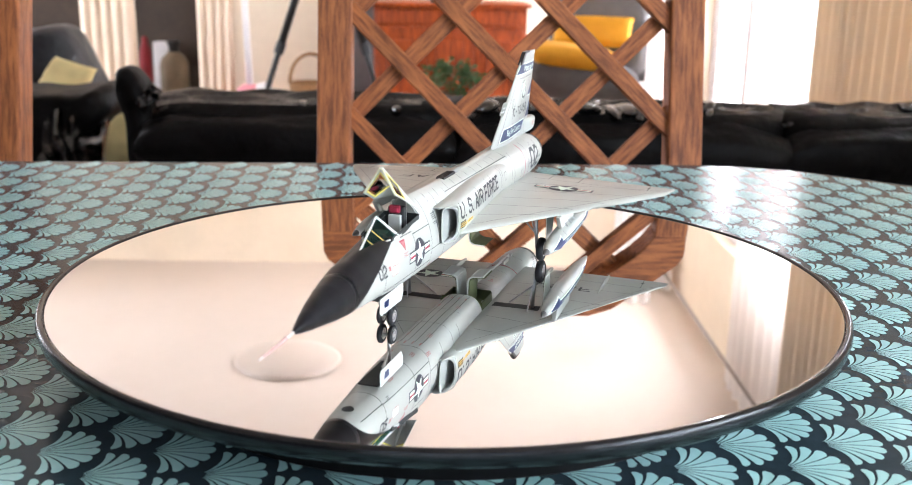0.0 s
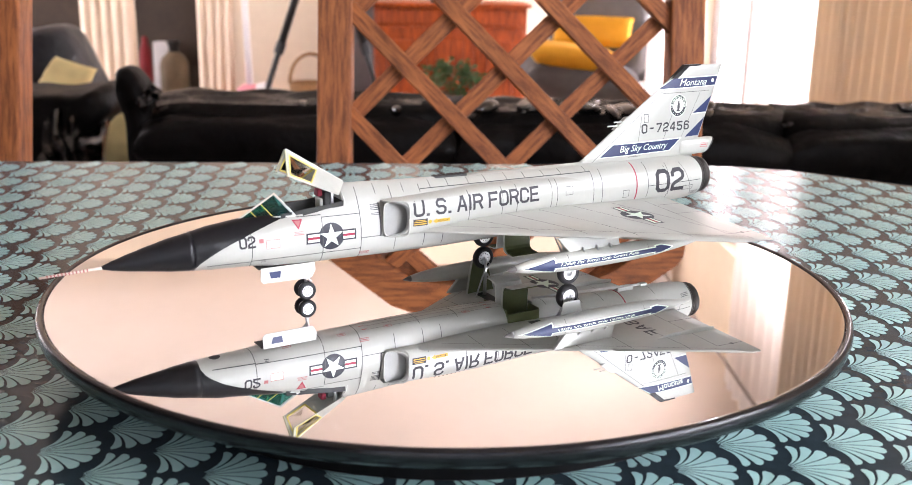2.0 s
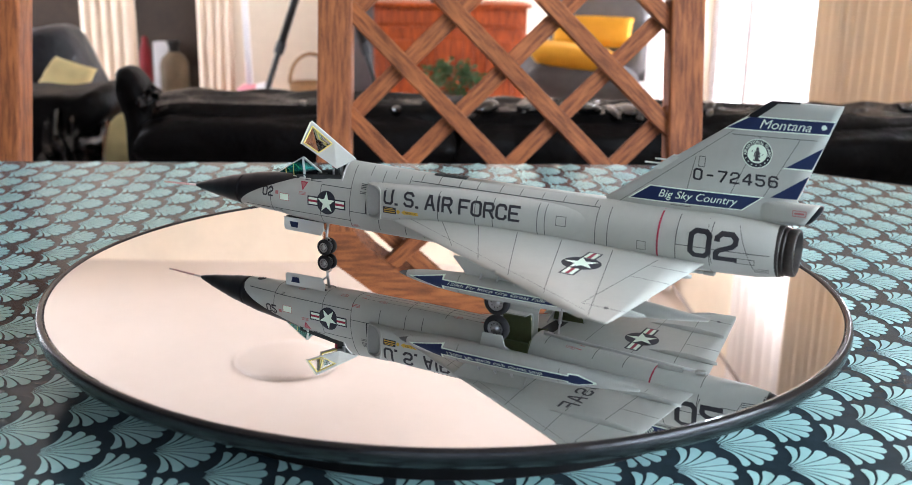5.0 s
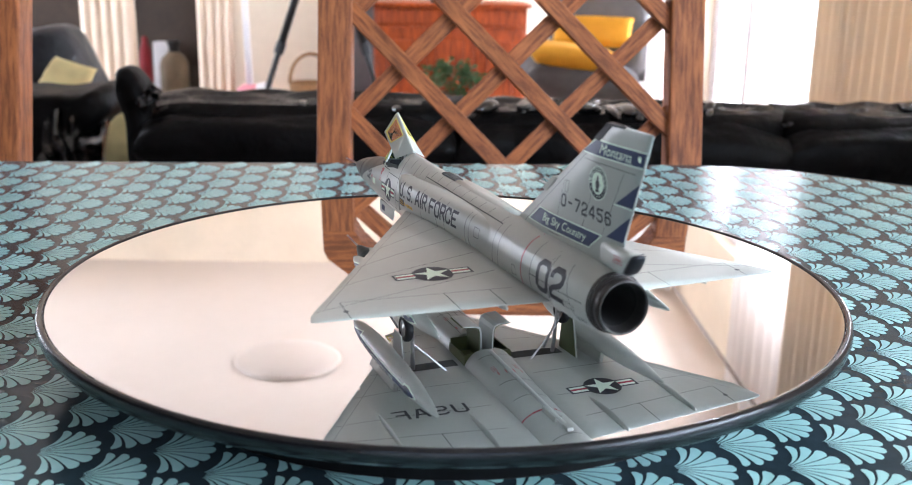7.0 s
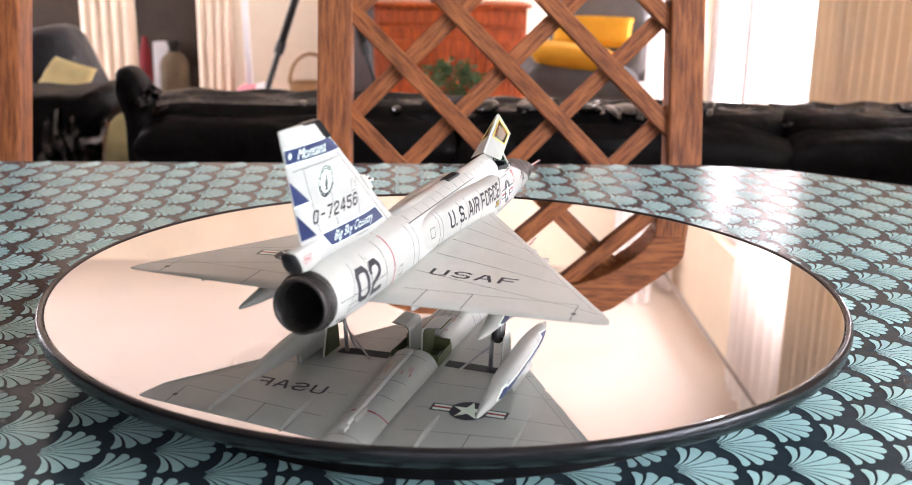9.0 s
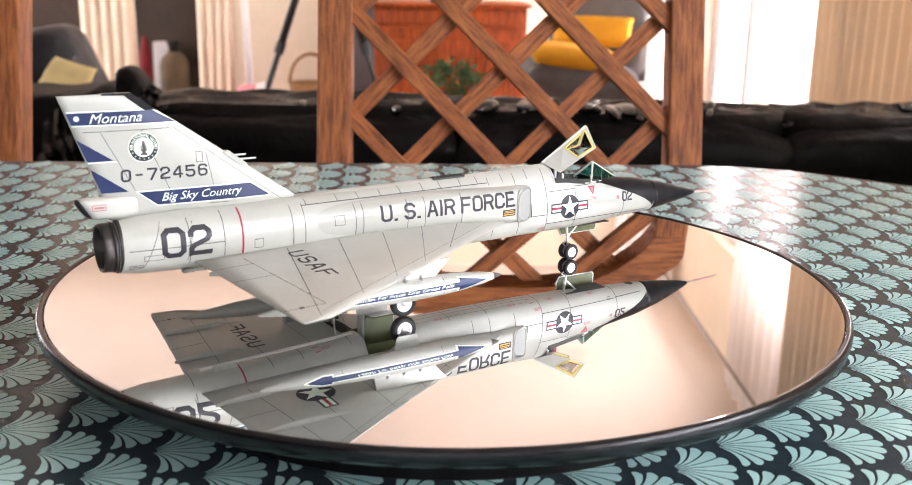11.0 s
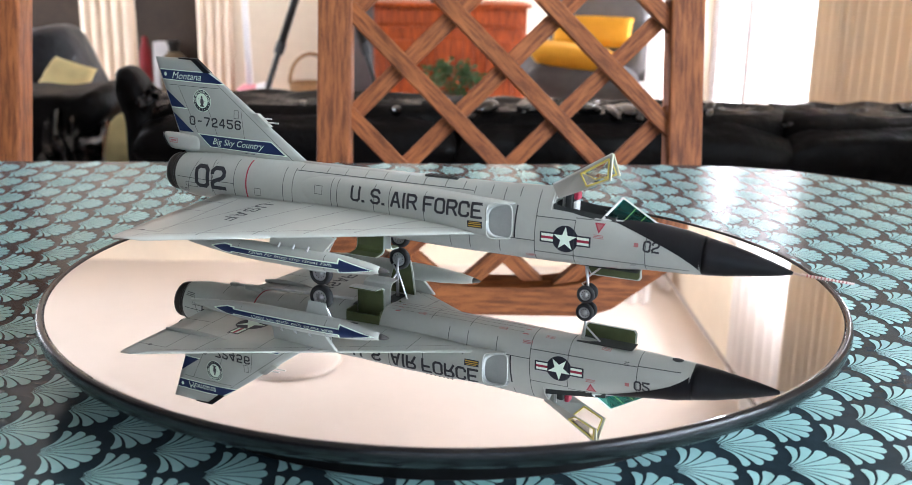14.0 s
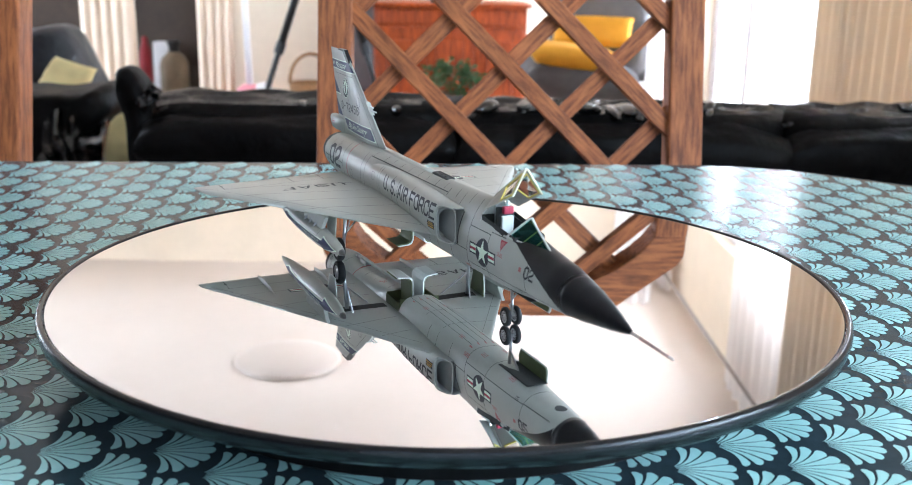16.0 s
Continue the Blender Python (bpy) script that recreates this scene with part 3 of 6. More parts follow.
# intake trunks with open mouths and splitter plates
for side in (1, -1):
    def tring(x, inset=0.0, n=32):
        yc, tz, tw, th, tn = at_x(TRUNK, x)
        tw, th = tw - inset, th - inset
        return [(x * MM, side * (yc + math.copysign(abs(math.cos(t)) ** (2 / tn), math.cos(t)) * tw) * MM, (tz + math.copysign(abs(math.sin(t)) ** (2 / tn), math.sin(t)) * th) * MM) for t in (2 * math.pi * i / n for i in range(n))]

    def shear(ring, k):
        """Mouth raked: its inner edge lies further forward."""
        return [(x + max(0.0, 0.0206 - max(abs(y), 0.015)) * k, y, z) for x, y, z in ring]

    bm = bmesh.new()
    rings = [shear(tring(35.0, 0.35), 2.5)] + [tring(x) for x in span(33.5, -125, 6)]
    rings[1] = shear(rings[1], 2.5)
    add_loft(bm, rings, True, False)
    trunk = part("intake_trunk", bm, ADC, jet, smooth=True)
    bm = bmesh.new()
    add_loft(bm, [shear(tring(35.0, 0.35), 2.5), shear(tring(35.0, 1.1), 2.5), tring(26, 1.6), tring(20, 1.9)], True, False)
    part("intake_lining", bm, SPLIT, trunk, "grey lining of the intake mouth", smooth=True)
    # deeper part of the intake: shade is painted in by a darker grey
    bm = bmesh.new()
    add_loft(bm, [tring(20, 1.9), tring(8, 2.4), tring(-22, 3.2)], True, False)
    bm.faces.new([bm.verts.new(p) for p in tring(-22, 3.2)])
    part("intake_duct", bm, DUCT_SHADE, trunk, "intake duct, its deep shade put in as dark grey", smooth=True)
    # pale lip round the raked mouth; its forward edge stands off the fuselage
    lip = []
    for k in range(40):
        a = 2 * math.pi * k / 40
        c, q = math.cos(a), math.sin(a)
        y = 17.7 + math.copysign(abs(c) ** 0.45, c) * 2.75
        lip.append(((35.3 + (20.6 - y) * 2.5) * MM, side * y * MM, (44.9 + math.copysign(abs(q) ** 0.4, q) * 10.3) * MM))
    part("intake_lip", tube(lip + lip[:1], 0.42 * MM, 8), ADC, trunk, "rounded grey intake lip", smooth=True)
    bm = prism([(49.0, 36.6), (49.0, 53.2), (46.5, 54.8), (14, 55.4), (14, 35.0), (46.5, 35.0)], 14.6, 15.0)
    bmesh.ops.transform(bm, matrix=Matrix.Diagonal((MM, side * MM, MM, 1)), verts=bm.verts)
    part("splitter_plate", bm, SPLIT, trunk, "splitter plate of the intake")


# wings: 60 degree delta with drooped leading edge and a notch
def wing_mid(y):
    return 36.8 - 2.3 * (abs(y) / 121.0)


def wing_le(y):
    return 30.0 - (abs(y) - 18.0) * 1.655


def wing_te(y):
    return -161.5 + 12.5 * (abs(y) / 121.0)


def wing_half(x, y):
    """Half thickness and droop of the wing at a place."""
    a, b = wing_le(y), wing_te(y)
    k = max(0.0, min(1.0, (a - x) / max(1.0, a - b)))
    t = 0.021 * (a - b) * (min(1, k / 0.3) ** 0.5) * (1 - max(0, (k - 0.3) / 0.7) ** 1.4) + 0.22
    droop = -1.6 * max(0, 1 - k / 0.16) ** 2 * (abs(y) / 121.0)
    return t, droop


for side in (1, -1):
    rings = []
    for y in (8, 20, 36, 54, 72, 76.9, 77.0, 79.0, 79.1, 95, 108, 116, 120, 121.3):
        a, b = wing_le(y), wing_te(y)
        cut = 2.2 if 77.0 <= y <= 79.0 else 0.0
        if y > 119:
            a, b = a - (y - 119) * 2.4, b + (y - 119) * 0.5
        up, dn = [], []
        for k in (0.0, 0.008, 0.03, 0.07, 0.13, 0.22, 0.35, 0.5, 0.65, 0.8, 0.92, 1.0):
            x = a - cut - (a - cut - b) * k
            t, d = wing_half(x, y)
            if k == 0.0:
                t = 0.05
            up.append((x * MM, side * y * MM, (wing_mid(y) + d + t) * MM))
            dn.append((x * MM, side * y * MM, (wing_mid(y) + d - t) * MM))
        rings.append(up + dn[::-1])
    part("wing", loft(rings), ADC, jet, smooth=True)

# fin
def fin_half(x, z):
    k = (z - 60.0) / 62.0
    le, te = -95.0 - 89.0 * k, -197.0 - 21.6 * k
    c = max(0.0, min(1.0, (le - x) / max(1.0, le - te)))
    return (3.1 - 2.0 * k) * min(1, c / 0.3) ** 0.6 * (1 - max(0, (c - 0.3) / 0.7) ** 1.5) + 0.25


rings = []
for z in (59, 66, 80, 94, 108, 118, 121.4, 121.9):
    k = (z - 60.0) / 62.0
    le, te = -95.0 - 89.0 * k, -197.0 - 21.6 * k
    if z > 112:
        le -= (z - 112) * 0.15
    l, r = [], []
    for c in (0.0, 0.01, 0.04, 0.1, 0.2, 0.3, 0.45, 0.6, 0.75, 0.9, 1.0):
        x = le + (te - le) * c
        t = fin_half(x, z) if 0 < c else 0.05
        if z > 121.5:
            t *= 0.6
        l.append((x * MM, t * MM, z * MM))
        r.append((x * MM, -t * MM, z * MM))
    rings.append(l + r[::-1])
fin = part("fin", loft(rings), ADC, jet, smooth=True)
POD = [(-182, 66.2, 4.4, 0.6), (-186, 66.2, 5.0, 1.9), (-193, 66.2, 5.5, 3.2), (-200, 66.3, 5.6, 3.9), (-206, 66.4, 5.5, 4.1), (-209.4, 66.5, 5.4, 4.0), (-211.2, 66.7, 4.9, 3.6), (-212.2, 66.8, 3.4, 2.6), (-212.6, 66.9, 1.4, 1.3)]


def pod_ring(x, z, h, w, n=24):
    out = []
    for i in range(n):
        a = 2 * math.pi * i / n
        c, q = math.cos(a), math.sin(a)
        rake = 0.62 * max(0.0, min(1.0, (-190 - x) / 16.0))
        dz = math.copysign(abs(q) ** 0.6, q) * h
        out.append(((x - rake * dz) * MM, math.copysign(abs(c) ** 0.75, c) * w * MM, (z + dz) * MM))
    return out


part("chute_fairing", loft([pod_ring(*p) for p in POD[:6]]), ADC, fin, "grey parachute fairing with a black rear edge", smooth=True)
part("fairing_edge", loft([pod_ring(*p) for p in POD[5:]]), BLACK, fin, "black rubber edge", smooth=True)

# exhaust
XDIR = Matrix.Translation((0, 0, 0.046)) @ Matrix.Rotation(radians(-90), 4, "Y")
ring1 = [(13.5, 194), (13.7, 196), (13.6, 196.8), (12.9, 197.0), (12.5, 197.1), (12.5, 197.7), (12.9, 197.9), (12.9, 198.9), (12.3, 199.1), (12.1, 199.3), (12.1, 199.8), (12.5, 200.0), (12.4, 203.2), (12.0, 204.2), (11.4, 204.3), (10.9, 203.6), (9.8, 198), (8.4, 180), (7.4, 168), (0.0, 167)]
nozzle = part("exhaust_nozzle", lathe([(r * MM, h * MM) for r, h in ring1], 56, XDIR), METAL, jet, "dark burnt-metal exhaust nozzle", smooth=True)
# near-black inside of the pipe
part("exhaust_pipe", lathe([(9.7 * MM, 198 * MM), (8.3 * MM, 180 * MM), (7.3 * MM, 168.3 * MM), (0.0, 168 * MM)], 40, XDIR), PIPE_BLACK, nozzle, smooth=True)
def scaled(bm, sy=1.0):
    bmesh.ops.scale(bm, vec=(MM, MM * sy, MM), verts=bm.verts)
    return bm


# belly bay: dark green box with two curled doors
bm = bmesh.new()
for x0, x1, y0, y1, z0, z1 in ((-62, -38, -14.5, 14.5, 33, 33.6), (-38.4, -37.8, -13.5, 13.5, 24.5, 33), (-62.2, -61.6, -13.5, 13.5, 26, 33), (-62, -38, 13.5, 14.2, 27, 33), (-62, -38, -14.2, -13.5, 27, 33)):
    add_box(bm, x0 * MM, x1 * MM, y0 * MM, y1 * MM, z0 * MM, z1 * MM)
part("belly_bay", bm, GREEN, jet, "dark green open wheel bay in the belly")
for side in (1, -1):
    prof = [(3.0, 30), (3.2, 20), (3.4, 14.5), (4.2, 12.0), (6.4, 10.8), (13.5, 10.2)]
    for name, mt, o in (("bay_door", ADC_LIGHT, 0.0), ("door_lining", GREEN, 0.75)):
        out = [(side * (y + o), z + o * (0.2 if i < 3 else 0.75)) for i, (y, z) in enumerate(prof)]
        back = [(side * (y + o + 0.7), z + (o + 0.7) * (0.2 if i < 3 else 0.75)) for i, (y, z) in enumerate(prof)][::-1]
        if name == "bay_door":
            door = part(name, scaled(prism(out + back, -40 - 0.0, -60, "x")), mt, jet, "curled belly door, green inside")
        else:
            part(name, scaled(prism(out + back, -40.8, -59.2, "x")), mt, door, "dark green lining")

# panel fairings under the belly and the arrester hook
hook = part("arrester_hook", tube([(-66 * MM, 0, 24.0 * MM), (-150 * MM, 0, 28.0 * MM), (-158 * MM, 0, 28.3 * MM)], 1.0 * MM, 8), ADC_LIGHT, jet, smooth=True)
part("hook_block", scaled(box(-150, -136, -2.2, 2.2, 27.2, 30.4)), ADC, hook, bevel=0.0004)
part("hook_end", scaled(box(-163, -157, -1.8, 1.8, 27.4, 29.4)), ADC, hook, bevel=0.0004)
for yy in (-6.5, -2.2, 2.2, 6.5):
    bm = bmesh.new()
    line = []
    for x in span(56, -37, 6):
        zc, w, up, dn, nu, nd = at_x(STATIONS, x)
        line.append((x, zc - dn * (1 - (abs(yy) / w) ** nd) ** (1 / nd) - 0.08))
    for (xa, za), (xb, zb) in zip(line, line[1:]):
        bm.faces.new([bm.verts.new((x * MM, y * MM, z * MM)) for x, y, z in ((xa, yy - 0.16, za), (xa, yy + 0.16, za), (xb, yy + 0.16, zb), (xb, yy - 0.16, zb))])
    part("bay_door_seam", bm, LINE, fuselage)

# fairings under the wings
for side in (1, -1):
    for y, x0, x1 in ((78.0, -104, -152), (34.0, -118, -160)):
        rings = []
        for k in (0, 0.12, 0.3, 0.6, 0.85, 1.0):
            x = x0 + (x1 - x0) * k
            h = 3.6 * math.sin(math.pi * min(1, k * 0.75 + 0.12)) + 0.3
            w = 1.1 * math.sin(math.pi * (0.1 + 0.8 * k)) + 0.2
            zt = wing_mid(y) - 0.2
            rings.append([(x * MM, (side * y + w * math.cos(t)) * MM, (zt - h * max(0.0, math.sin(t))) * MM) for t in (math.pi * i / 8 for i in range(9))])
        part("actuator_fairing", loft(rings), ADC, jet, smooth=True)

# drop tanks on pylons
TANK = [(0, 0.05), (2, 1.0), (6, 2.0), (14, 3.5), (28, 5.0), (42, 5.8), (60, 6.0), (88, 5.8), (108, 4.8), (124, 3.2), (136, 1.8), (142, 0.8), (143, 0.1)]


def tank_r(d):
    for (a, r0), (b, r1) in zip(TANK, TANK[1:]):
        if a <= d <= b:
            return r0 + (r1 - r0) * (d - a) / (b - a)
    return 0.1


TX, TY, TZ = -3.5, 61.5, 19.6
TANKS = {}
for side in (1, -1):
    def tank_ring(d):
        return [((TX - d) * MM, (side * TY + tank_r(d) * math.cos(t)) * MM, (TZ + tank_r(d) * math.sin(t)) * MM) for t in (2 * math.pi * i / 28 for i in range(28))]
    tank = part("drop_tank", loft([tank_ring(d) for d in (6, 10, 14, 20, 28, 36, 45, 60, 75, 90, 100, 108, 116, 124, 131, 137, 142, 143)]), ADC, jet, "grey drop tank with a blue arrow stripe", smooth=True)
    TANKS[side] = tank
    part("tank_tip", loft([tank_ring(d) for d in (0, 0.6, 2, 4, 6)]), TANKTIP, tank, "dark grey tank tip", smooth=True)
    part("pylon", scaled(prism([(-47, 24.6), (-38, 34.2), (-82, 34.2), (-84, 25.2), (-80, 24.6), (-50, 24.2)], side * TY - 1.3, side * TY + 1.3)), ADC, jet, bevel=0.0005)
    bm = bmesh.new()
    for xx in (-56, -66, -76):
        add_tube(bm, [(xx * MM, (side * TY + 1.2 * side) * MM, 27 * MM), (xx * MM, (side * TY + 3.4 * side) * MM, 24.9 * MM)], 0.6 * MM, 8)
    part("sway_brace", bm, STEEL, tank)


# undercarriage
def wheel(name, parent, x, y, r, w, side):
    m = Matrix.Translation((x * MM, y * MM, r * MM)) @ Matrix.Rotation(radians(90), 4, "X")
    o = part(name, lathe([(k * MM, h * MM) for k, h in ((r * 0.62, -w / 2), (r * 0.86, -w / 2), (r * 0.97, -w * 0.32), (r, -w * 0.1), (r, w * 0.1), (r * 0.97, w * 0.32), (r * 0.86, w / 2), (r * 0.62, w / 2), (r * 0.60, w * 0.42), (r * 0.60, -w * 0.42), (r * 0.62, -w / 2))], 36, m), TYRE, parent, "black rubber tyre on a silver hub", smooth=True)
    part("hub", lathe([(k * MM, h * MM) for k, h in ((0, -w * 0.44), (r * 0.16, -w * 0.44), (r * 0.2, -w * 0.3), (r * 0.52, -w * 0.34), (r * 0.61, -w * 0.46), (r * 0.61, w * 0.46), (r * 0.52, w * 0.34), (r * 0.2, w * 0.3), (r * 0.16, w * 0.44), (0, w * 0.44))], 28, m), STEEL, o, "silver wheel hub", smooth=True)
    bm = bmesh.new()
    for i in range(10):
        a = 2 * math.pi * i / 10
        for s in (-1, 1):
            p = m @ Vector((math.cos(a) * r * 0.40 * MM, math.sin(a) * r * 0.40 * MM, s * w * 0.325 * MM))
            add_box(bm, -0.28 * MM, 0.28 * MM, -0.06 * MM, 0.06 * MM, -0.28 * MM, 0.28 * MM, Matrix.Translation(p))
    part("hub_hole", bm, INK, o)
    return o


for side in (1, -1):
    gx, gy = -58.0, 47.5
    leg = part("main_gear_leg", tube([((gx + 1) * MM, side * (gy - 4.5) * MM, 35 * MM), (gx * MM, side * (gy - 3.6) * MM, 18 * MM), (gx * MM, side * (gy - 3.2) * MM, 7.6 * MM)], 1.25 * MM, 12, 0.9 * MM), STEEL, jet, "silver main undercarriage leg", smooth=True)
    part("axle", tube([(gx * MM, side * (gy - 3.4) * MM, 7.6 * MM), (gx * MM, side * (gy + 1) * MM, 7.6 * MM)], 0.8 * MM), STEEL, leg)
    part("drag_brace", tube([(gx * MM, side * (gy - 3.6) * MM, 17 * MM), ((gx - 6) * MM, side * (gy - 22) * MM, 33.5 * MM)], 0.6 * MM, 8), STEEL, leg)
    part("side_brace", tube([(gx * MM, side * (gy - 3.6) * MM, 14 * MM), ((gx + 9) * MM, side * (gy - 6) * MM, 33.5 * MM)], 0.55 * MM, 8), STEEL, leg)
    part("torque_link", tube([((gx - 0.5) * MM, side * (gy - 3.4) * MM, 16 * MM), ((gx - 3.6) * MM, side * (gy - 3.3) * MM, 11.5 * MM), ((gx - 0.5) * MM, side * (gy - 3.2) * MM, 8.5 * MM)], 0.5 * MM, 6), STEEL, leg)
    wheel("main_wheel", jet, gx, side * gy, 7.6, 4.4, side)
    d = part("main_gear_door", scaled(prism([(gx - 13, 34.5), (gx + 10, 34.5), (gx + 8, 19), (gx + 6, 9.5), (gx - 6, 9.5), (gx - 9, 20)], side * (gy + 4.4), side * (gy + 5.0))), ADC_LIGHT, jet, "grey undercarriage door, green inside")
    part("door_lining", scaled(prism([(gx - 12, 34), (gx + 9, 34), (gx + 7, 19.5), (gx + 5.2, 10.2), (gx - 5.4, 10.2), (gx - 8.2, 20)], side * (gy + 4.0), side * (gy + 4.35))), GREEN, d, "dark green lining")

nleg = part("nose_gear_leg", tube([(89.5 * MM, 0, 24 * MM), (91.0 * MM, 0, 13 * MM), (91.5 * MM, 0, 5.4 * MM)], 1.0 * MM, 12, 0.75 * MM), STEEL, jet, "silver nose undercarriage leg", smooth=True)
part("axle", tube([(91.5 * MM, -3.4 * MM, 5.4 * MM), (91.5 * MM, 3.4 * MM, 5.4 * MM)], 0.6 * MM), STEEL, nleg)
part("drag_brace", tube([(90.8 * MM, 0, 14.5 * MM), (101 * MM, 0, 23.5 * MM)], 0.6 * MM, 8), STEEL, nleg)
part("torque_link", tube([(91 * MM, 0, 12.5 * MM), (87.6 * MM, 0, 10.2 * MM), (91 * MM, 0, 7.6 * MM)], 0.5 * MM, 6), STEEL, nleg)
for side in (1, -1):
    wheel("nose_wheel", jet, 91.5, side * 3.0 - 0.8, 5.3, 2.6, side)
nd = part("nose_gear_door", scaled(prism([(88.5, 23.2), (120, 23.4), (120.5, 16.5), (119, 14.6), (90.5, 14.2), (88.0, 18.5)], 6.4, 7.0)), ADC_LIGHT, jet, "pale nose-wheel door with a blue emblem", bevel=0.0003)
part("door_lining", scaled(prism([(89.5, 22.8), (119, 22.8), (119.2, 16.8), (118, 15.2), (91.2, 15.0), (89.2, 18.5)], 6.0, 6.35)), GREEN, nd, "olive green lining")
part("emblem", scaled(prism([(108.5, 20.8), (115.5, 20.8), (114.5, 17.2), (109.2, 17.0)], 7.02, 7.15)), BLUE, nd, "blue shield with a white border")
part("nose_bay", scaled(box(88, 121, -5.5, 6.2, 22.6, 23.0)), PIT, jet, "dark nose-wheel bay")

# pitot boom with red and white bands
boom = part("pitot_boom", tube([(201 * MM, 0, 33.4 * MM), (209 * MM, 0, 33.1 * MM), (232 * MM, 0, 32.2 * MM)], 0.85 * MM, 12, 0.6 * MM), BOOM, jet, "thin nose boom banded red and white", smooth=True)
for i in range(12):
    x = 208.6 + i * 1.75
    z = 33.1 - (x - 209) * 0.039
    part("band", tube([(x * MM, 0, z * MM), ((x + 0.7) * MM, 0, (z - 0.05) * MM)], 0.84 * MM - i * 0.014 * MM, 10), PINK, boom)

# ---------- cockpit ----------
pit = part("cockpit_tub", scaled(loft([[(108, -7.5, 44), (108, 7.5, 44), (108, 8.6, 53), (108, -8.6, 53)], [(72, -8.5, 42), (72, 8.5, 42), (72, 10.0, 57), (72, -10.0, 57)]], True, True)), PIT, jet, "dark cockpit tub")
bm = bmesh.new()
bm.from_mesh(pit.data)
bmesh.ops.delete(bm, geom=[f for f in bm.faces if f.normal.z > 0.8 and f.calc_center_median().z > 0.050], context="FACES")
bm.to_mesh(pit.data)
bm.free()
seat = part("ejection_seat", scaled(box(77, 81, -4.6, 4.6, 44, 62)), PIT, jet, "dark ejection seat with a red headrest", bevel=0.0008)
part("seat_cushion", scaled(box(81.2, 83.4, -3.6, 3.6, 46, 58)), ADC_LIGHT, seat, "pale seat back cushion", bevel=0.0008)
part("headrest", scaled(box(81.2, 84.2, -3.0, 3.0, 59, 63.2)), RED, seat, "red headrest", bevel=0.0008)
part("seat_rail", scaled(box(75.2, 76.8, -4.0, -2.8, 44, 64.5)), STEEL, seat)
part("seat_rail", scaled(box(75.2, 76.8, 2.8, 4.0, 44, 64.5)), STEEL, seat)
part("instrument_hood", scaled(loft([[(108, -7.4, 49), (108, 7.4, 49), (108, 5.0, 54.0), (108, -5.0, 54.0)], [(102, -7.4, 49), (102, 7.4, 49), (102, 4.6, 54.6), (102, -4.6, 54.6)]])), BLACK, jet)
part("rear_bulkhead", scaled(prism([(-10.2, 53.5), (10.2, 53.5), (8.8, 57.5), (2.2, 64.6), (-2.2, 64.6), (-8.8, 57.5)], 70.6, 71.2, "x")), ADC_LIGHT, jet, "pale bulkhead behind the seat")


def strip(pts, w, t, material, name, parent, label=""):
    """Flat frame bar along a line, w wide and t thick."""
    bm = bmesh.new()
    add_tube(bm, [Vector(p) * MM for p in pts], w * MM, 6)
    return part(name, bm, material, parent, label)


def pane(pts, material, name, parent, label="", thick=0.25):
    """Flat sheet through three or four corners."""
    v = [Vector(p) for p in pts]
    n = (v[1] - v[0]).cross(v[2] - v[0]).normalized() * thick
    bm = bmesh.new()
    a = [bm.verts.new(p * MM) for p in v]
    b = [bm.verts.new((p + n) * MM) for p in v]
    bm.faces.new(a)
    bm.faces.new(b[::-1])
    for i in range(len(a)):
        j = (i + 1) % len(a)
        bm.faces.new((a[j], a[i], b[i], b[j]))
    return part(name, bm, material, parent, label)


# windscreen: two sloping triangles meeting in a knife edge
ws = part("windscreen", tube([(130.2 * MM, 0, 50.0 * MM), (108.6 * MM, 0, 62.8 * MM)], 0.55 * MM, 8), ADC_LIGHT, jet, "green-tinted windscreen in a pale frame")
for side in (1, -1):
    F, A, R = (129.7, side * 0.9, 50.1), (108.6, side * 0.5, 62.4), (100.6, side * 9.4, 51.6)
    g = pane([F, A, R], TINT, "pane", ws, "deep green tinted glass")
    g.visible_shadow = False
    strip([A, R], 0.75, 0, ADC_LIGHT, "frame_bar", ws)
    strip([F, R], 0.6, 0, ADC_LIGHT, "frame_bar", ws)
    for k in (0.34, 0.62):
        p = Vector(F).lerp(Vector(R), k)
        q = Vector(F).lerp(Vector(A), k)
        strip([p, q], 0.25, 0, SEAL, "inner_bar", ws)

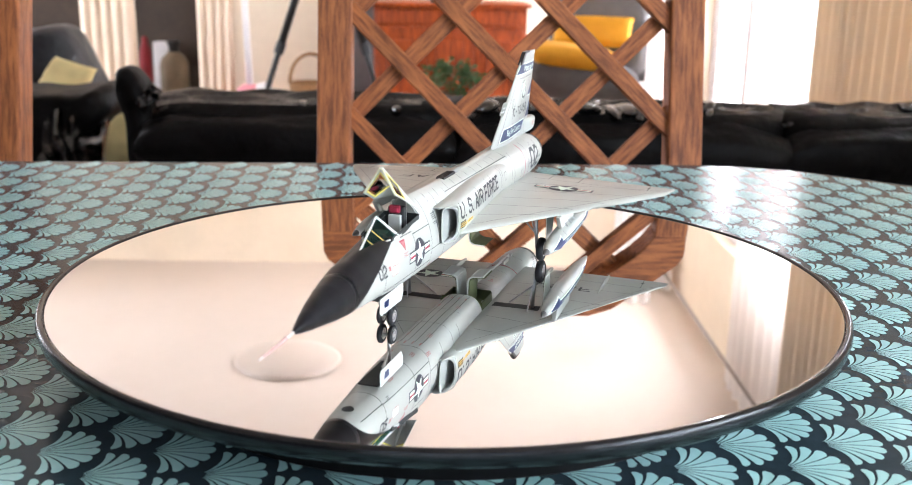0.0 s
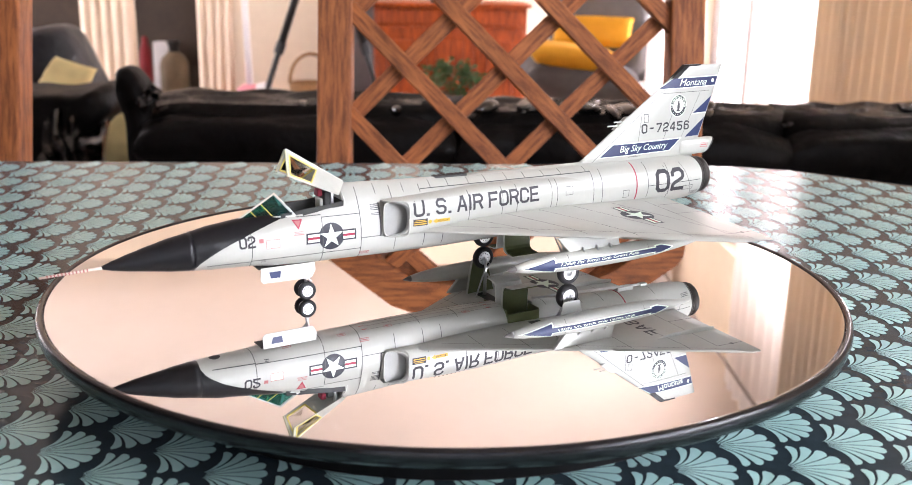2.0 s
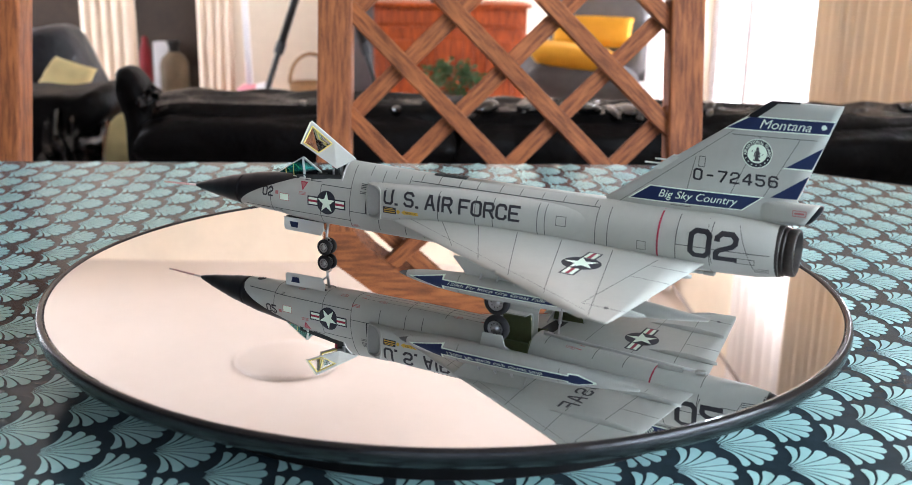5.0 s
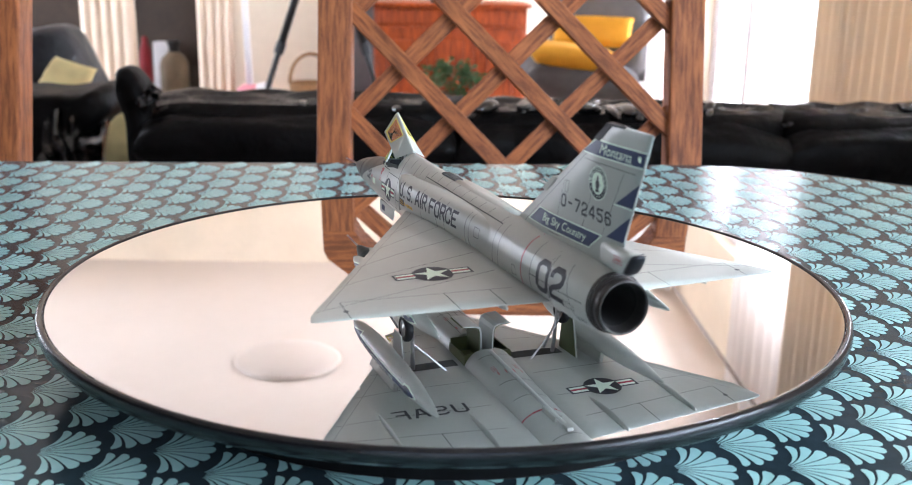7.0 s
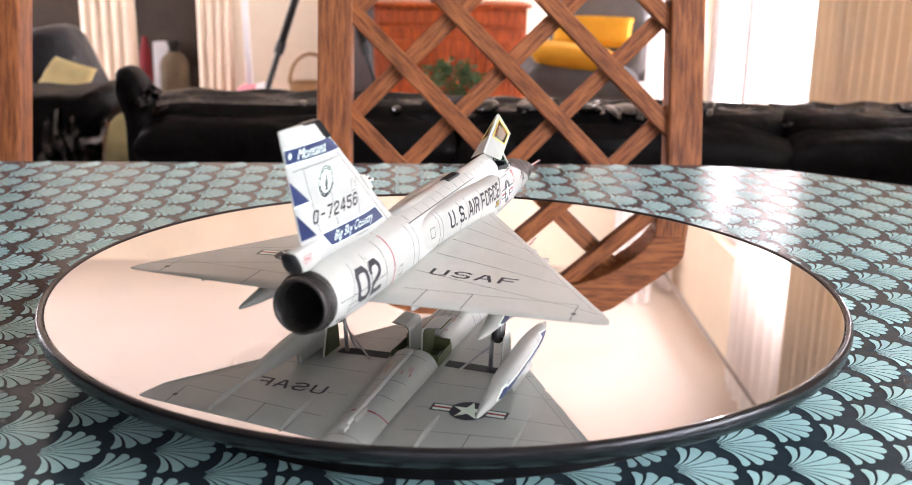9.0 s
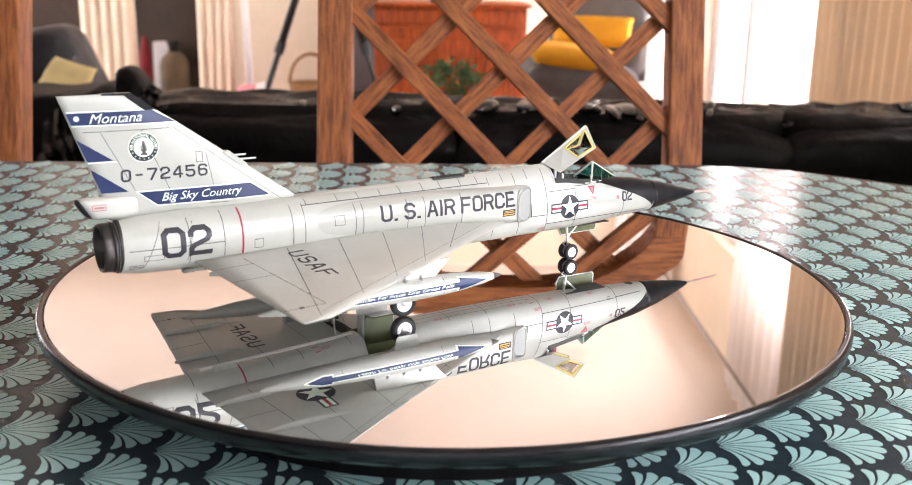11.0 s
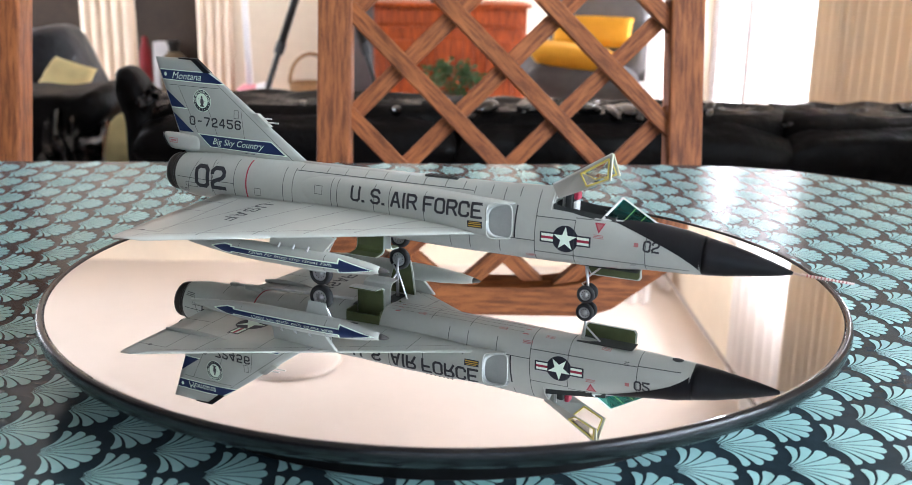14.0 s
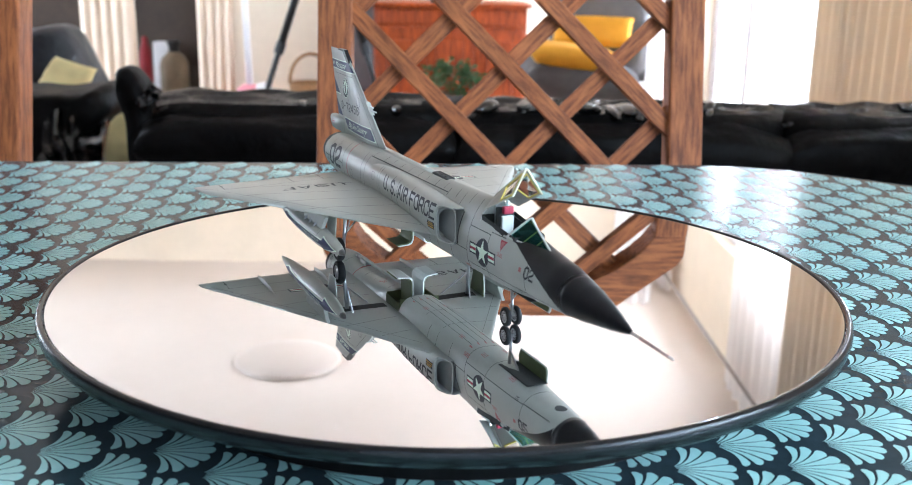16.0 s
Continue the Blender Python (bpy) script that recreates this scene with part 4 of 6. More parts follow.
# canopy, raised on its rear hinge: roof ridge, two sloping sides with windows
canopy = part("canopy", tube([(68 * MM, 0, 65.6 * MM), (101.5 * MM, 0, 86.4 * MM)], 0.8 * MM, 8), ADC_LIGHT, jet, "open wedge canopy, pale frame, yellow-edged windows")
for side in (1, -1):
    H, T = Vector((67.5, side * 0.6, 65.6)), Vector((101.8, side * 0.5, 86.2))
    LR, LF = Vector((75.0, side * 10.2, 60.4)), Vector((103.6, side * 8.4, 73.2))
    HL = H.lerp(LR, 0.35)

    def on(u, v):
        """u from the hinge forward, v from the ridge down."""
        return H.lerp(T, u).lerp(LR.lerp(LF, u), v)

    w = [on(0.47, 0.14), on(0.94, 0.10), on(0.95, 0.90), on(0.55, 0.88)]
    pane([on(0, 0), on(0.47, 0.0), on(0.55, 1.0), on(0, 1.0)], ADC, "side_panel", canopy)
    pane([on(0.47, 0.0), on(1.0, 0.0), on(0.94, 0.10), on(0.47, 0.14)], ADC, "side_panel", canopy)
    pane([on(0.55, 0.88), on(0.95, 0.90), on(1.0, 1.0), on(0.54, 1.0)], ADC, "side_panel", canopy)
    pane([on(0.94, 0.10), on(1.0, 0.0), on(1.0, 1.0), on(0.95, 0.90)], ADC, "side_panel", canopy)
    pane([on(0.47, 0.0), on(0.47, 0.14), on(0.55, 0.88), on(0.55, 1.0)], ADC, "side_panel", canopy)
    g = pane(w, CLEAR_CANOPY, "pane", canopy, "clear canopy glass")
    g.visible_shadow = False
    for a, b in zip(w, w[1:] + w[:1]):
        strip([a, b], 0.55, 0, SEAL, "window_seal", canopy, "yellow window seal")
    strip([T, LF], 0.6, 0, CANOPY_EDGE, "front_arch", canopy, "cream front edge")

# spine air outlet with slats
vent = part("spine_vent", scaled(box(-13, 9, -2.6, 2.6, 61.2, 63.6)), PIT, jet, "dark slatted air outlet on the spine", bevel=0.0003)
for i in range(7):
    x = -11 + i * 3.0
    part("slat", scaled(box(x, x + 0.8, -2.3, 2.3, 63.5, 64.1)), METAL, vent)
part("spine_fairing", scaled(loft([[(x, hw * math.cos(t), z + 3.2 * math.sin(t)) for t in (math.pi * i / 10 for i in range(11))] for x, hw, z in ((-13, 3.6, 60.2), (-40, 4.4, 59.8), (-75, 4.2, 59.6), (-100, 3.6, 59.6))], True)), ADC, jet, smooth=True)
# fin probes
for z, l in ((84.6, 9.0), (87.0, 6.0)):
    part("fin_probe", tube([((-129 - (z - 84)) * MM, 0.6 * MM, z * MM), ((-129 - (z - 84) + l) * MM, 0.6 * MM, z * MM)], 0.5 * MM, 8), ADC_LIGHT, fin)
part("probe_base", scaled(prism([(-125.5, 82.0), (-135.5, 89.8), (-140, 89.8), (-130, 81.6)], -1.6, 1.6)), ADC, fin)
part("fin_cap", scaled(prism([(-172.6, 113.4), (-184.0, 122.2), (-198, 122.3), (-198, 121.4), (-187.5, 121.0), (-178, 113.4)], -1.45, 1.45)), BLACK, fin, "black dielectric fin tip edge")

# ---------- markings ----------
def left_side(u0, v0, lift):
    return lambda u, v: ((u0 - u), hull_y(u0 - u, v0 + v) + lift, v0 + v)


def right_side(u0, v0, lift):
    return lambda u, v: ((u0 + u), -hull_y(u0 + u, v0 + v) - lift, v0 + v)


def fin_side(u0, v0, lift, side):
    return lambda u, v: (u0 - side * u, side * (fin_half(u0 - side * u, v0 + v) + lift), v0 + v)


def wing_face(x0, y0, lift, top, turn):
    """turn +1: the writing runs towards +y, -1: towards -y; its head points forward."""
    def f(u, v):
        x, y = x0 + v, y0 + turn * u
        t, d = wing_half(x, y)
        return x, y, wing_mid(y) + d + (t + lift if top else -t - lift)
    return f


def tank_side(u0, v0, lift, side):
    def f(u, v):
        x, z = u0 - side * u, v0 + v
        r = tank_r(TX - x)
        return x, side * (TY + math.sqrt(max(0.01, r * r - (z - TZ) ** 2)) + lift), z
    return f


def decal(name, polys, where, material, parent, label="", fine=2.2):
    """Thin marking laid on a surface: flat outlines in millimetres, bent on to it."""
    bm = bmesh.new()
    for p in polys:
        bm.faces.new([bm.verts.new((u, v, 0)) for u, v in p])
    bmesh.ops.remove_doubles(bm, verts=bm.verts, dist=1e-4)
    bmesh.ops.triangulate(bm, faces=bm.faces)
    return lay(name, bm, where, material, parent, label, fine)


def lay(name, bm, where, material, parent, label="", fine=2.2):
    for _ in range(5):
        long = [e for e in bm.edges if e.calc_length() > fine]
        if not long:
            break
        bmesh.ops.subdivide_edges(bm, edges=long, cuts=1)
        bmesh.ops.triangulate(bm, faces=[f for f in bm.faces if len(f.verts) > 3])
    for v in bm.verts:
        v.co = Vector(where(v.co.x, v.co.y)) * MM
    o = part(name, bm, material, parent, label)
    if name == "panel_line":
        o["kind"] = "stuff"
    return o


def words(text, w, h, name, where, material, parent, label="", shear=0.0, bold=0.0, fine=2.2):
    """Lettering in the built-in font, w by h millimetres."""
    cu = bpy.data.curves.new(name, "FONT")
    cu.body, cu.shear, cu.offset = text, shear, bold
    cu.resolution_u = 3
    ob = bpy.data.objects.new(name, cu)
    scene.collection.objects.link(ob)
    me = bpy.data.meshes.new_from_object(ob)
    bpy.data.objects.remove(ob)
    bm = bmesh.new()
    bm.from_mesh(me)
    bpy.data.meshes.remove(me)
    xs = [v.co.x for v in bm.verts]
    ys = [v.co.y for v in bm.verts]
    for v in bm.verts:
        v.co = ((v.co.x - min(xs)) / (max(xs) - min(xs)) * w, (v.co.y - min(ys)) / (max(ys) - min(ys)) * h, 0)
    bmesh.ops.triangulate(bm, faces=bm.faces)
    return lay(name, bm, where, material, parent, label, fine)


def rect(u0, u1, v0, v1):
    return [(u0, v0), (u1, v0), (u1, v1), (u0, v1)]


def frame_of(u0, u1, v0, v1, w):
    return [rect(u0, u1, v0, v0 + w), rect(u0, u1, v1 - w, v1), rect(u0, u0 + w, v0 + w, v1 - w), rect(u1 - w, u1, v0 + w, v1 - w)]


def disc(r, n=32):
    return [(r * math.cos(2 * math.pi * i / n), r * math.sin(2 * math.pi * i / n)) for i in range(n)]


def wedge_disc(r, n=32):
    d = disc(r, n)
    return [[(0, 0), d[i], d[(i + 1) % n]] for i in range(n)]


def star(r):
    pts = [((r if i % 2 == 0 else r * 0.382) * math.sin(math.pi * i / 5), (r if i % 2 == 0 else r * 0.382) * math.cos(math.pi * i / 5)) for i in range(10)]
    return [[(0, 0), pts[i], pts[(i + 1) % 10]] for i in range(10)]


def roundel(where, r, parent):
    """Star in a dark disc with striped bars; where(lift) gives the surface."""
    b = r * 1.95
    h = r * 0.40
    o = decal("roundel", wedge_disc(r) + [rect(-b, -r * 0.8, -h, h), rect(r * 0.8, b, -h, h)], where(0.10), NAVY, parent, "star roundel, navy disc and red-white bars")
    decal("roundel_bar", [rect(-b + 0.12 * r, -r * 0.92, -h * 0.72, h * 0.72), rect(r * 0.92, b - 0.12 * r, -h * 0.72, h * 0.72)], where(0.17), WHITE, o)
    decal("roundel_stripe", [rect(-b + 0.12 * r, -r * 0.92, -h * 0.24, h * 0.24), rect(r * 0.92, b - 0.12 * r, -h * 0.24, h * 0.24)], where(0.24), RED, o)
    decal("roundel_star", star(r * 0.93), where(0.24), WHITE, o)


# block lettering: strokes on a 4 by 6 grid with cut corners
C = 0.9
O_RING = [(C, 0), (4 - C, 0), (4, C), (4, 6 - C), (4 - C, 6), (C, 6), (0, 6 - C), (0, C), (C, 0)]
GLYPHS = {
    "0": [O_RING], "O": [O_RING],
    "2": [[(0, 6 - C - 0.4), (0, 6 - C), (C, 6), (4 - C, 6), (4, 6 - C), (4, 4.0), (3.4, 3.2), (0.6, 2.0), (0, 1.3), (0, 0), (4, 0)]],
    "4": [[(3.1, 0), (3.1, 6), (2.6, 6), (0, 2.4), (0, 1.6), (4, 1.6)]],
    "5": [[(4, 6), (0, 6), (0, 3.5), (4 - C, 3.5), (4, 3.5 - C), (4, C), (4 - C, 0), (C, 0), (0, C)]],
    "6": [[(4, 6 - C), (4 - C, 6), (C, 6), (0, 6 - C), (0, C), (C, 0), (4 - C, 0), (4, C), (4, 3.4 - C), (4 - C, 3.4), (0, 3.4)]],
    "7": [[(0, 6), (4, 6), (4, 5.2), (1.4, 0)]],
    "-": [[(0.8, 3.0), (3.2, 3.0)]],
    "U": [[(0, 6), (0, C), (C, 0), (4 - C, 0), (4, C), (4, 6)]],
    "S": [[(4, 6 - C), (4 - C, 6), (C, 6), (0, 6 - C), (0, 3.1 + C), (C, 3.1), (4 - C, 3.1), (4, 3.1 - C), (4, C), (4 - C, 0), (C, 0), (0, C)]],
    "A": [[(0, 0), (1.6, 6), (2.4, 6), (4, 0)], [(0.7, 2.0), (3.3, 2.0)]],
    "I": [[(0.4, 0), (0.4, 6)]],
    "R": [[(0, 0), (0, 6), (4 - C, 6), (4, 6 - C), (4, 3.0 + C), (4 - C, 3.0), (0, 3.0)], [(2.4, 3.0), (4, 0)]],
    "F": [[(0, 0), (0, 6), (4, 6)], [(0, 3.1), (3.2, 3.1)]],
    "C": [[(4, 6 - C - 0.5), (4, 6 - C), (4 - C, 6), (C, 6), (0, 6 - C), (0, C), (C, 0), (4 - C, 0), (4, C), (4, C + 0.5)]],
    "E": [[(4, 6), (0, 6), (0, 0), (4, 0)], [(0, 3.1), (3.2, 3.1)]],
    ".": [[(0.2, 0), (0.7, 0)]],
}
WIDTH = {"I": 0.8, ".": 0.8, " ": 0.6}


def block_words(text, w, h, name, where, parent, label="", weight=0.95, gap=1.7, fine=2.2):
    """Angular stencil-type lettering, w by h millimetres."""
    bm = bmesh.new()
    pen = 0.0
    for ch in text:
        for path in GLYPHS.get(ch, []):
            pts = [Vector((pen + x, y)) for x, y in path]
            ring = len(pts) > 3 and (pts[0] - pts[-1]).length < 1e-6
            l, r = [], []
            for i, p in enumerate(pts):
                a = pts[i - 1] if i else (pts[-2] if ring else None)
                b = pts[i + 1] if i < len(pts) - 1 else (pts[1] if ring else None)
                d0 = (p - a).normalized() if a is not None else (b - p).normalized()
                d1 = (b - p).normalized() if b is not None else d0
                n0, n1 = Vector((-d0.y, d0.x)), Vector((-d1.y, d1.x))
                m = n0 + n1
                m = m / max(0.5, m.dot(n0)) if m.length > 0.1 else n0
                q = p + (d0 * weight / 2 if b is None else (-d1 * weight / 2 if a is None else Vector((0, 0))))
                l.append(bm.verts.new((*(q + m * weight / 2), 0)))
                r.append(bm.verts.new((*(q - m * weight / 2), 0)))
            for i in range(len(pts) - 1):
                bm.faces.new((l[i], l[i + 1], r[i + 1], r[i]))
        pen += WIDTH.get(ch, 4.0) + gap
    bmesh.ops.triangulate(bm, faces=bm.faces)
    xs = [v.co.x for v in bm.verts]
    ys = [v.co.y for v in bm.verts]
    for v in bm.verts:
        v.co = ((v.co.x - min(xs)) / (max(xs) - min(xs)) * w, (v.co.y - min(ys)) / (max(ys) - min(ys)) * h, 0)
    return lay(name, bm, where, INK, parent, label, fine)


LETTERS = "black block letters"
for side, put in ((1, left_side), (-1, right_side)):
    def at(x, z, lift=0.12):
        return put(x, z, lift)
    roundel(lambda lift: put(81.0, 38.6, lift), 7.6, fuselage)
    block_words("02", 9.0, 6.3, "nose_number", at(133.4 if side > 0 else 125.0, 37.2), fuselage, LETTERS, 1.25)
    block_words("02", 25.7, 15.2, "tail_number", at(-151.6 if side > 0 else -177.3, 40.4, 0.16), fuselage, LETTERS, 1.2)
    block_words("U. S. AIR FORCE", 89.0, 9.4, "air_force_lettering", at(33.3 if side > 0 else -55.6, 45.4, 0.16), fuselage, LETTERS, 1.15)
    # placards and stencils
    X = lambda a, w: a if side > 0 else a - w
    decal("rescue_placard", [rect(0, 9.2, 0, 4.0)], at(X(33.6, 9.2), 40.2, 0.14), INK, fuselage, "black placard with yellow writing")
    decal("placard_writing", [rect(0.6, 8.6, 0.7, 1.3), rect(0.6, 8.6, 2.0, 2.5), rect(1.4, 7.6, 3.0, 3.4)], at(X(33.6, 9.2), 40.2, 0.22), YELLOW, fuselage)
    if side > 0:
        arrow = [[(0, 1.6), (2.6, 3.2), (2.6, 0)], rect(2.6, 11.5, 0.6, 2.6)]
        decal("rescue_arrow", arrow, at(20.8, 40.4, 0.14), YELLOW, fuselage, "yellow arrow reading RESCUE")
        words("RESCUE", 7.2, 1.2, "rescue_lettering", at(17.6, 41.4, 0.24), INK, fuselage)
        decal("rescue_dot", [disc(1.2, 16)], at(22.8, 42.0, 0.14), YELLOW, fuselage)
        decal("service_panel", [rect(0, 7.6, 0, 4.8)], at(118.6, 35.8, 0.12), WHITE, fuselage, "white panel with a red border")
        decal("panel_border", frame_of(0, 7.6, 0, 4.8, 0.35), at(118.6, 35.8, 0.2), PINK, fuselage)
    decal("warning_triangle", [[(-3.0, 5.4), (3.0, 5.4), (0, 0)]], at(100.0, 44.2, 0.14), RED, fuselage, "red ejection-seat warning triangle")
    decal("triangle_centre", [[(-1.9, 4.8), (1.9, 4.8), (0, 1.4)]], at(100.0, 44.2, 0.22), PINK, fuselage)
    marks = [rect(-2.8, 2.8, 0, 0.35), rect(-2.6, 2.6, -0.8, -0.45), rect(-3.0, 3.0, -1.6, -1.2)]
    decal("stencil", marks, at(100.0, 43.0, 0.14), PINK, fuselage)
    decal("stencil", [rect(0, 2.4, 0, 2.2)], at(X(122.4, 2.4), 39.4, 0.14), PINK, fuselage)
    decal("stencil", frame_of(0, 6.0, 0, 1.7, 0.3) + [rect(0.8, 5.2, 0.65, 1.1)], at(X(63.4, 6.0), 25.6, 0.14), PINK, fuselage)
    if side > 0:
        decal("stencil", [rect(0, 6.0, i * 0.95, i * 0.95 + 0.45) for i in range(4)] + [rect(0, 5.0, -1.8 - i * 0.9, -1.4 - i * 0.9) for i in range(2)], at(X(56.0, 6.0), 50.2, 0.14), LINE, fuselage)
    decal("stencil", [rect(0, 2.6, i * 0.8, i * 0.8 + 0.3) for i in range(3)], at(X(121.0, 2.6), 28.0, 0.14), LINE, fuselage)
    decal("stencil", [rect(0, 7.0, i * 0.9, i * 0.9 + 0.35) for i in range(3)], at(X(-186.0, 7.0), 36.0, 0.2), LINE, fuselage)

    # engraved panel lines, washed dark
    polys = []
    for x, z0, z1 in ((126.4, 26.0, 49.0), (86.0, 25.5, 49.5), (63.0, 24.0, 63.0), (41.5, 26.0, 36.0), (41.5, 55.0, 62.0), (22.5, 26.0, 38.0), (22.5, 57.0, 61.0), (-4.0, 39.0, 57.0), (-39.0, 39.0, 57.0), (-66.0, 39.0, 57.0), (-70.5, 39.0, 57.0), (-100.0, 39.0, 59.5), (-107.0, 39.0, 59.5), (-145.0, 38.0, 60.5), (-163.0, 36.0, 59.0), (51.0, 58.5, 63.5), (33.0, 58.0, 62.5), (15.0, 58.6, 62.5), (3.0, 58.6, 62.5), (-11.0, 58.6, 62.3), (-23.0, 58.6, 62.3), (-38.0, 58.6, 62.2), (-51.0, 58.6, 62.2), (-65.0, 58.6, 62.2), (-78.0, 58.6, 62.2), (-97.0, 58.6, 62.2), (10.0, 25.5, 33.0), (-28.0, 39.5, 57.0)):
        polys.append(rect(-(x + 0.2) if side > 0 else x - 0.2, -(x - 0.2) if side > 0 else x + 0.2, z0, z1))
    def run(x0, x1, z):
        return rect(min(-side * x0, -side * x1), max(-side * x0, -side * x1), z - 0.2, z + 0.2)
    polys += [run(126, 63, 29.6), run(150, 126, 29.2), run(86, 63, 49.5), run(63, 44, 35.6), run(-145, -193, 46.0), run(22, -100, 58.6), run(100, 86, 50.8)]
    for x0, x1, z0, z1 in ((-77, -83, 46.5, 52.0), (-124, -129, 40.0, 45.0), (-186, -176, 40.0, 43.0)):
        polys += frame_of(min(-side * x0, -side * x1), max(-side * x0, -side * x1), z0, z1, 0.3)
    decal("panel_line", polys, put(0, 0, 0.15), LINE, fuselage, fine=1.6)
    decal("bleed_gap", [rect(*sorted((-side * 50.3, -side * 51.2)), 35.5, 54.0)], put(0, 0, 0.12), INK, fuselage, "dark gap behind the splitter plate", fine=2.0)
    # raked line behind the number
    decal("panel_line", [[(side * 164.0, 38.0), (side * 164.35, 38.0), (side * 160.35, 60.0), (side * 160.0, 60.0)], [(side * 186.0, 36.0), (side * 186.35, 36.0), (side * 176.35, 58.5), (side * 176.0, 58.5)]], put(0, 0, 0.07), LINE, fuselage, fine=3.0)
    decal("red_band", [rect(-side * -135.2 - 0.5, -side * -135.2 + 0.5, 30.0, 61.6)], put(0, 0, 0.14), RED, fuselage, "thin red line round the tail", fine=1.5)

    # fin markings
    def fs(x, z, lift=0.12):
        return fin_side(x, z, lift, side)
    flip = lambda pts: [(-side * x, z) for x, z in pts]
    BAND = [(-114.3, 64.8), (-125.0, 72.3), (-183.4, 72.6), (-174.1, 65.4)]
    EDGE = [(-112.6, 64.3), (-124.7, 72.9), (-185.0, 73.2), (-174.4, 64.9)]
    TOPB = [(-162.7, 106.9), (-174.3, 113.4), (-214.9, 113.7), (-212.9, 107.7)]
    TOPE = [(-161.5, 106.3), (-174.0, 114.0), (-215.1, 114.3), (-212.7, 107.1)]
    decal("band_edge", [flip(EDGE)], fs(0, 0, 0.10), WHITE, fin, "white edging of the fin band", fine=4.0)
    decal("band_edge", [flip(TOPE)], fs(0, 0, 0.10), WHITE, fin, "white edging of the fin band", fine=4.0)
    decal("fin_band", [flip(BAND)], fs(0, 0, 0.18), BLUE, fin, "blue fin band with white script", fine=4.0)
    decal("fin_band", [flip(TOPB)], fs(0, 0, 0.18), BLUE, fin, "blue fin band with white script", fine=4.0)
    decal("fin_flash", [flip([(-194.0, 89.3), (-211.0, 100.8), (-206.6, 89.6)])], fs(0, 0, 0.14), BLUE, fin, "blue rudder flash", fine=4.0)
    decal("fin_flash", [flip([(-188.0, 73.4), (-205.6, 86.0), (-201.0, 73.6)])], fs(0, 0, 0.14), BLUE, fin, "blue rudder flash", fine=4.0)
    decal("flash_edge", [flip([(-192.0, 88.7), (-194.6, 89.4), (-206.5, 89.3), (-206.5, 88.7)])], fs(0, 0, 0.12), WHITE, fin, fine=4.0)
    words("Montana", 25.0, 4.6, "state_lettering", fs(-179.5 if side > 0 else -204.5, 108.2, 0.28), WHITE, fin, "white script", shear=0.35)
    words("Big Sky Country", 42.0, 5.4, "motto_lettering", fs(-130.0 if side > 0 else -172.0, 65.9, 0.28), WHITE, fin, "white script", shear=0.35)
    block_words("0-72456", 43.6, 6.4, "serial_lettering", fs(-147.8 if side > 0 else -191.4, 78.2, 0.14), fin, LETTERS, 1.15, 2.6)
    SX, SZ = -179.6, 95.2
    seal = decal("fin_seal", wedge_disc(7.5), fs(SX, SZ, 0.11), WHITE, fin, "round dark seal with white writing and a white centre")
    decal("seal_ring", wedge_disc(7.1), fs(SX, SZ, 0.17), NAVY, seal)
    decal("seal_centre", wedge_disc(4.9), fs(SX, SZ, 0.23), WHITE, seal)
    decal("seal_figure", [[(-1.0, -3.6), (1.0, -3.6), (0.9, 1.6), (-0.8, 1.6)], [(-1.7, -3.9), (1.7, -3.9), (1.7, -3.0), (-1.7, -3.0)], [(-0.7, 1.7), (0.7, 1.7), (0.6, 3.2), (-0.6, 3.2)], [(-1.6, 0.2), (-1.0, 1.2), (-1.0, -1.6), (-1.6, -2.0)], [(1.0, 1.2), (1.5, 0.4), (1.5, -2.4), (1.0, -1.6)], [(-3.0, 1.0), (-2.2, 1.8), (-2.4, 0.8)], [(2.2, -0.6), (3.0, 0.2), (2.7, -0.8)]], fs(SX, SZ, 0.29), LINE, seal)
    for k in range(7):
        a = radians(205 + k * 21.5)
        decal("seal_dot", [[(0.35 * math.cos(b) + 6.0 * math.cos(a), 0.35 * math.sin(b) + 6.0 * math.sin(a)) for b in (0, 1.05, 2.09, 3.14, 4.19, 5.24)]], fs(SX, SZ, 0.29), WHITE, seal)

    def round_top(u, v):
        th = (u / 20.0 - 0.5) * radians(205)
        return fs(SX, SZ, 0.29)((5.25 + v) * math.sin(th), (5.25 + v) * math.cos(th))

    words("AIR NATIONAL GUARD", 20.0, 1.5, "seal_lettering", round_top, WHITE, seal, "white capitals round the seal", bold=0.02)
    decal("fin_dot", wedge_disc(1.3, 16), fs(-210.3, 110.9, 0.28), WHITE, fin)
    lines = [[(-108, 62), (-108.4, 62), (-175.6, 112.6), (-175.2, 112.6)], [(-143.5, 64), (-143.8, 64), (-148.4, 90.4), (-148.1, 90.4)], [(-164.0, 64), (-164.3, 64), (-180.6, 104), (-180.3, 104)], [(-184.2, 73), (-184.5, 73), (-199.9, 104), (-199.6, 104)], [(-166, 104.1), (-166, 103.8), (-208, 104.0), (-208, 104.3)], [(-137, 63.5), (-137, 63.8), (-148, 63.8), (-148, 63.5)]]
    decal("panel_line", [flip(p) for p in lines] + [frame_of(*sorted((-side * -150.0, -side * -153.6)), 85.5, 91.0, 0.3)[i] for i in range(4)], fs(0, 0, 0.07), LINE, fin, fine=4.0)
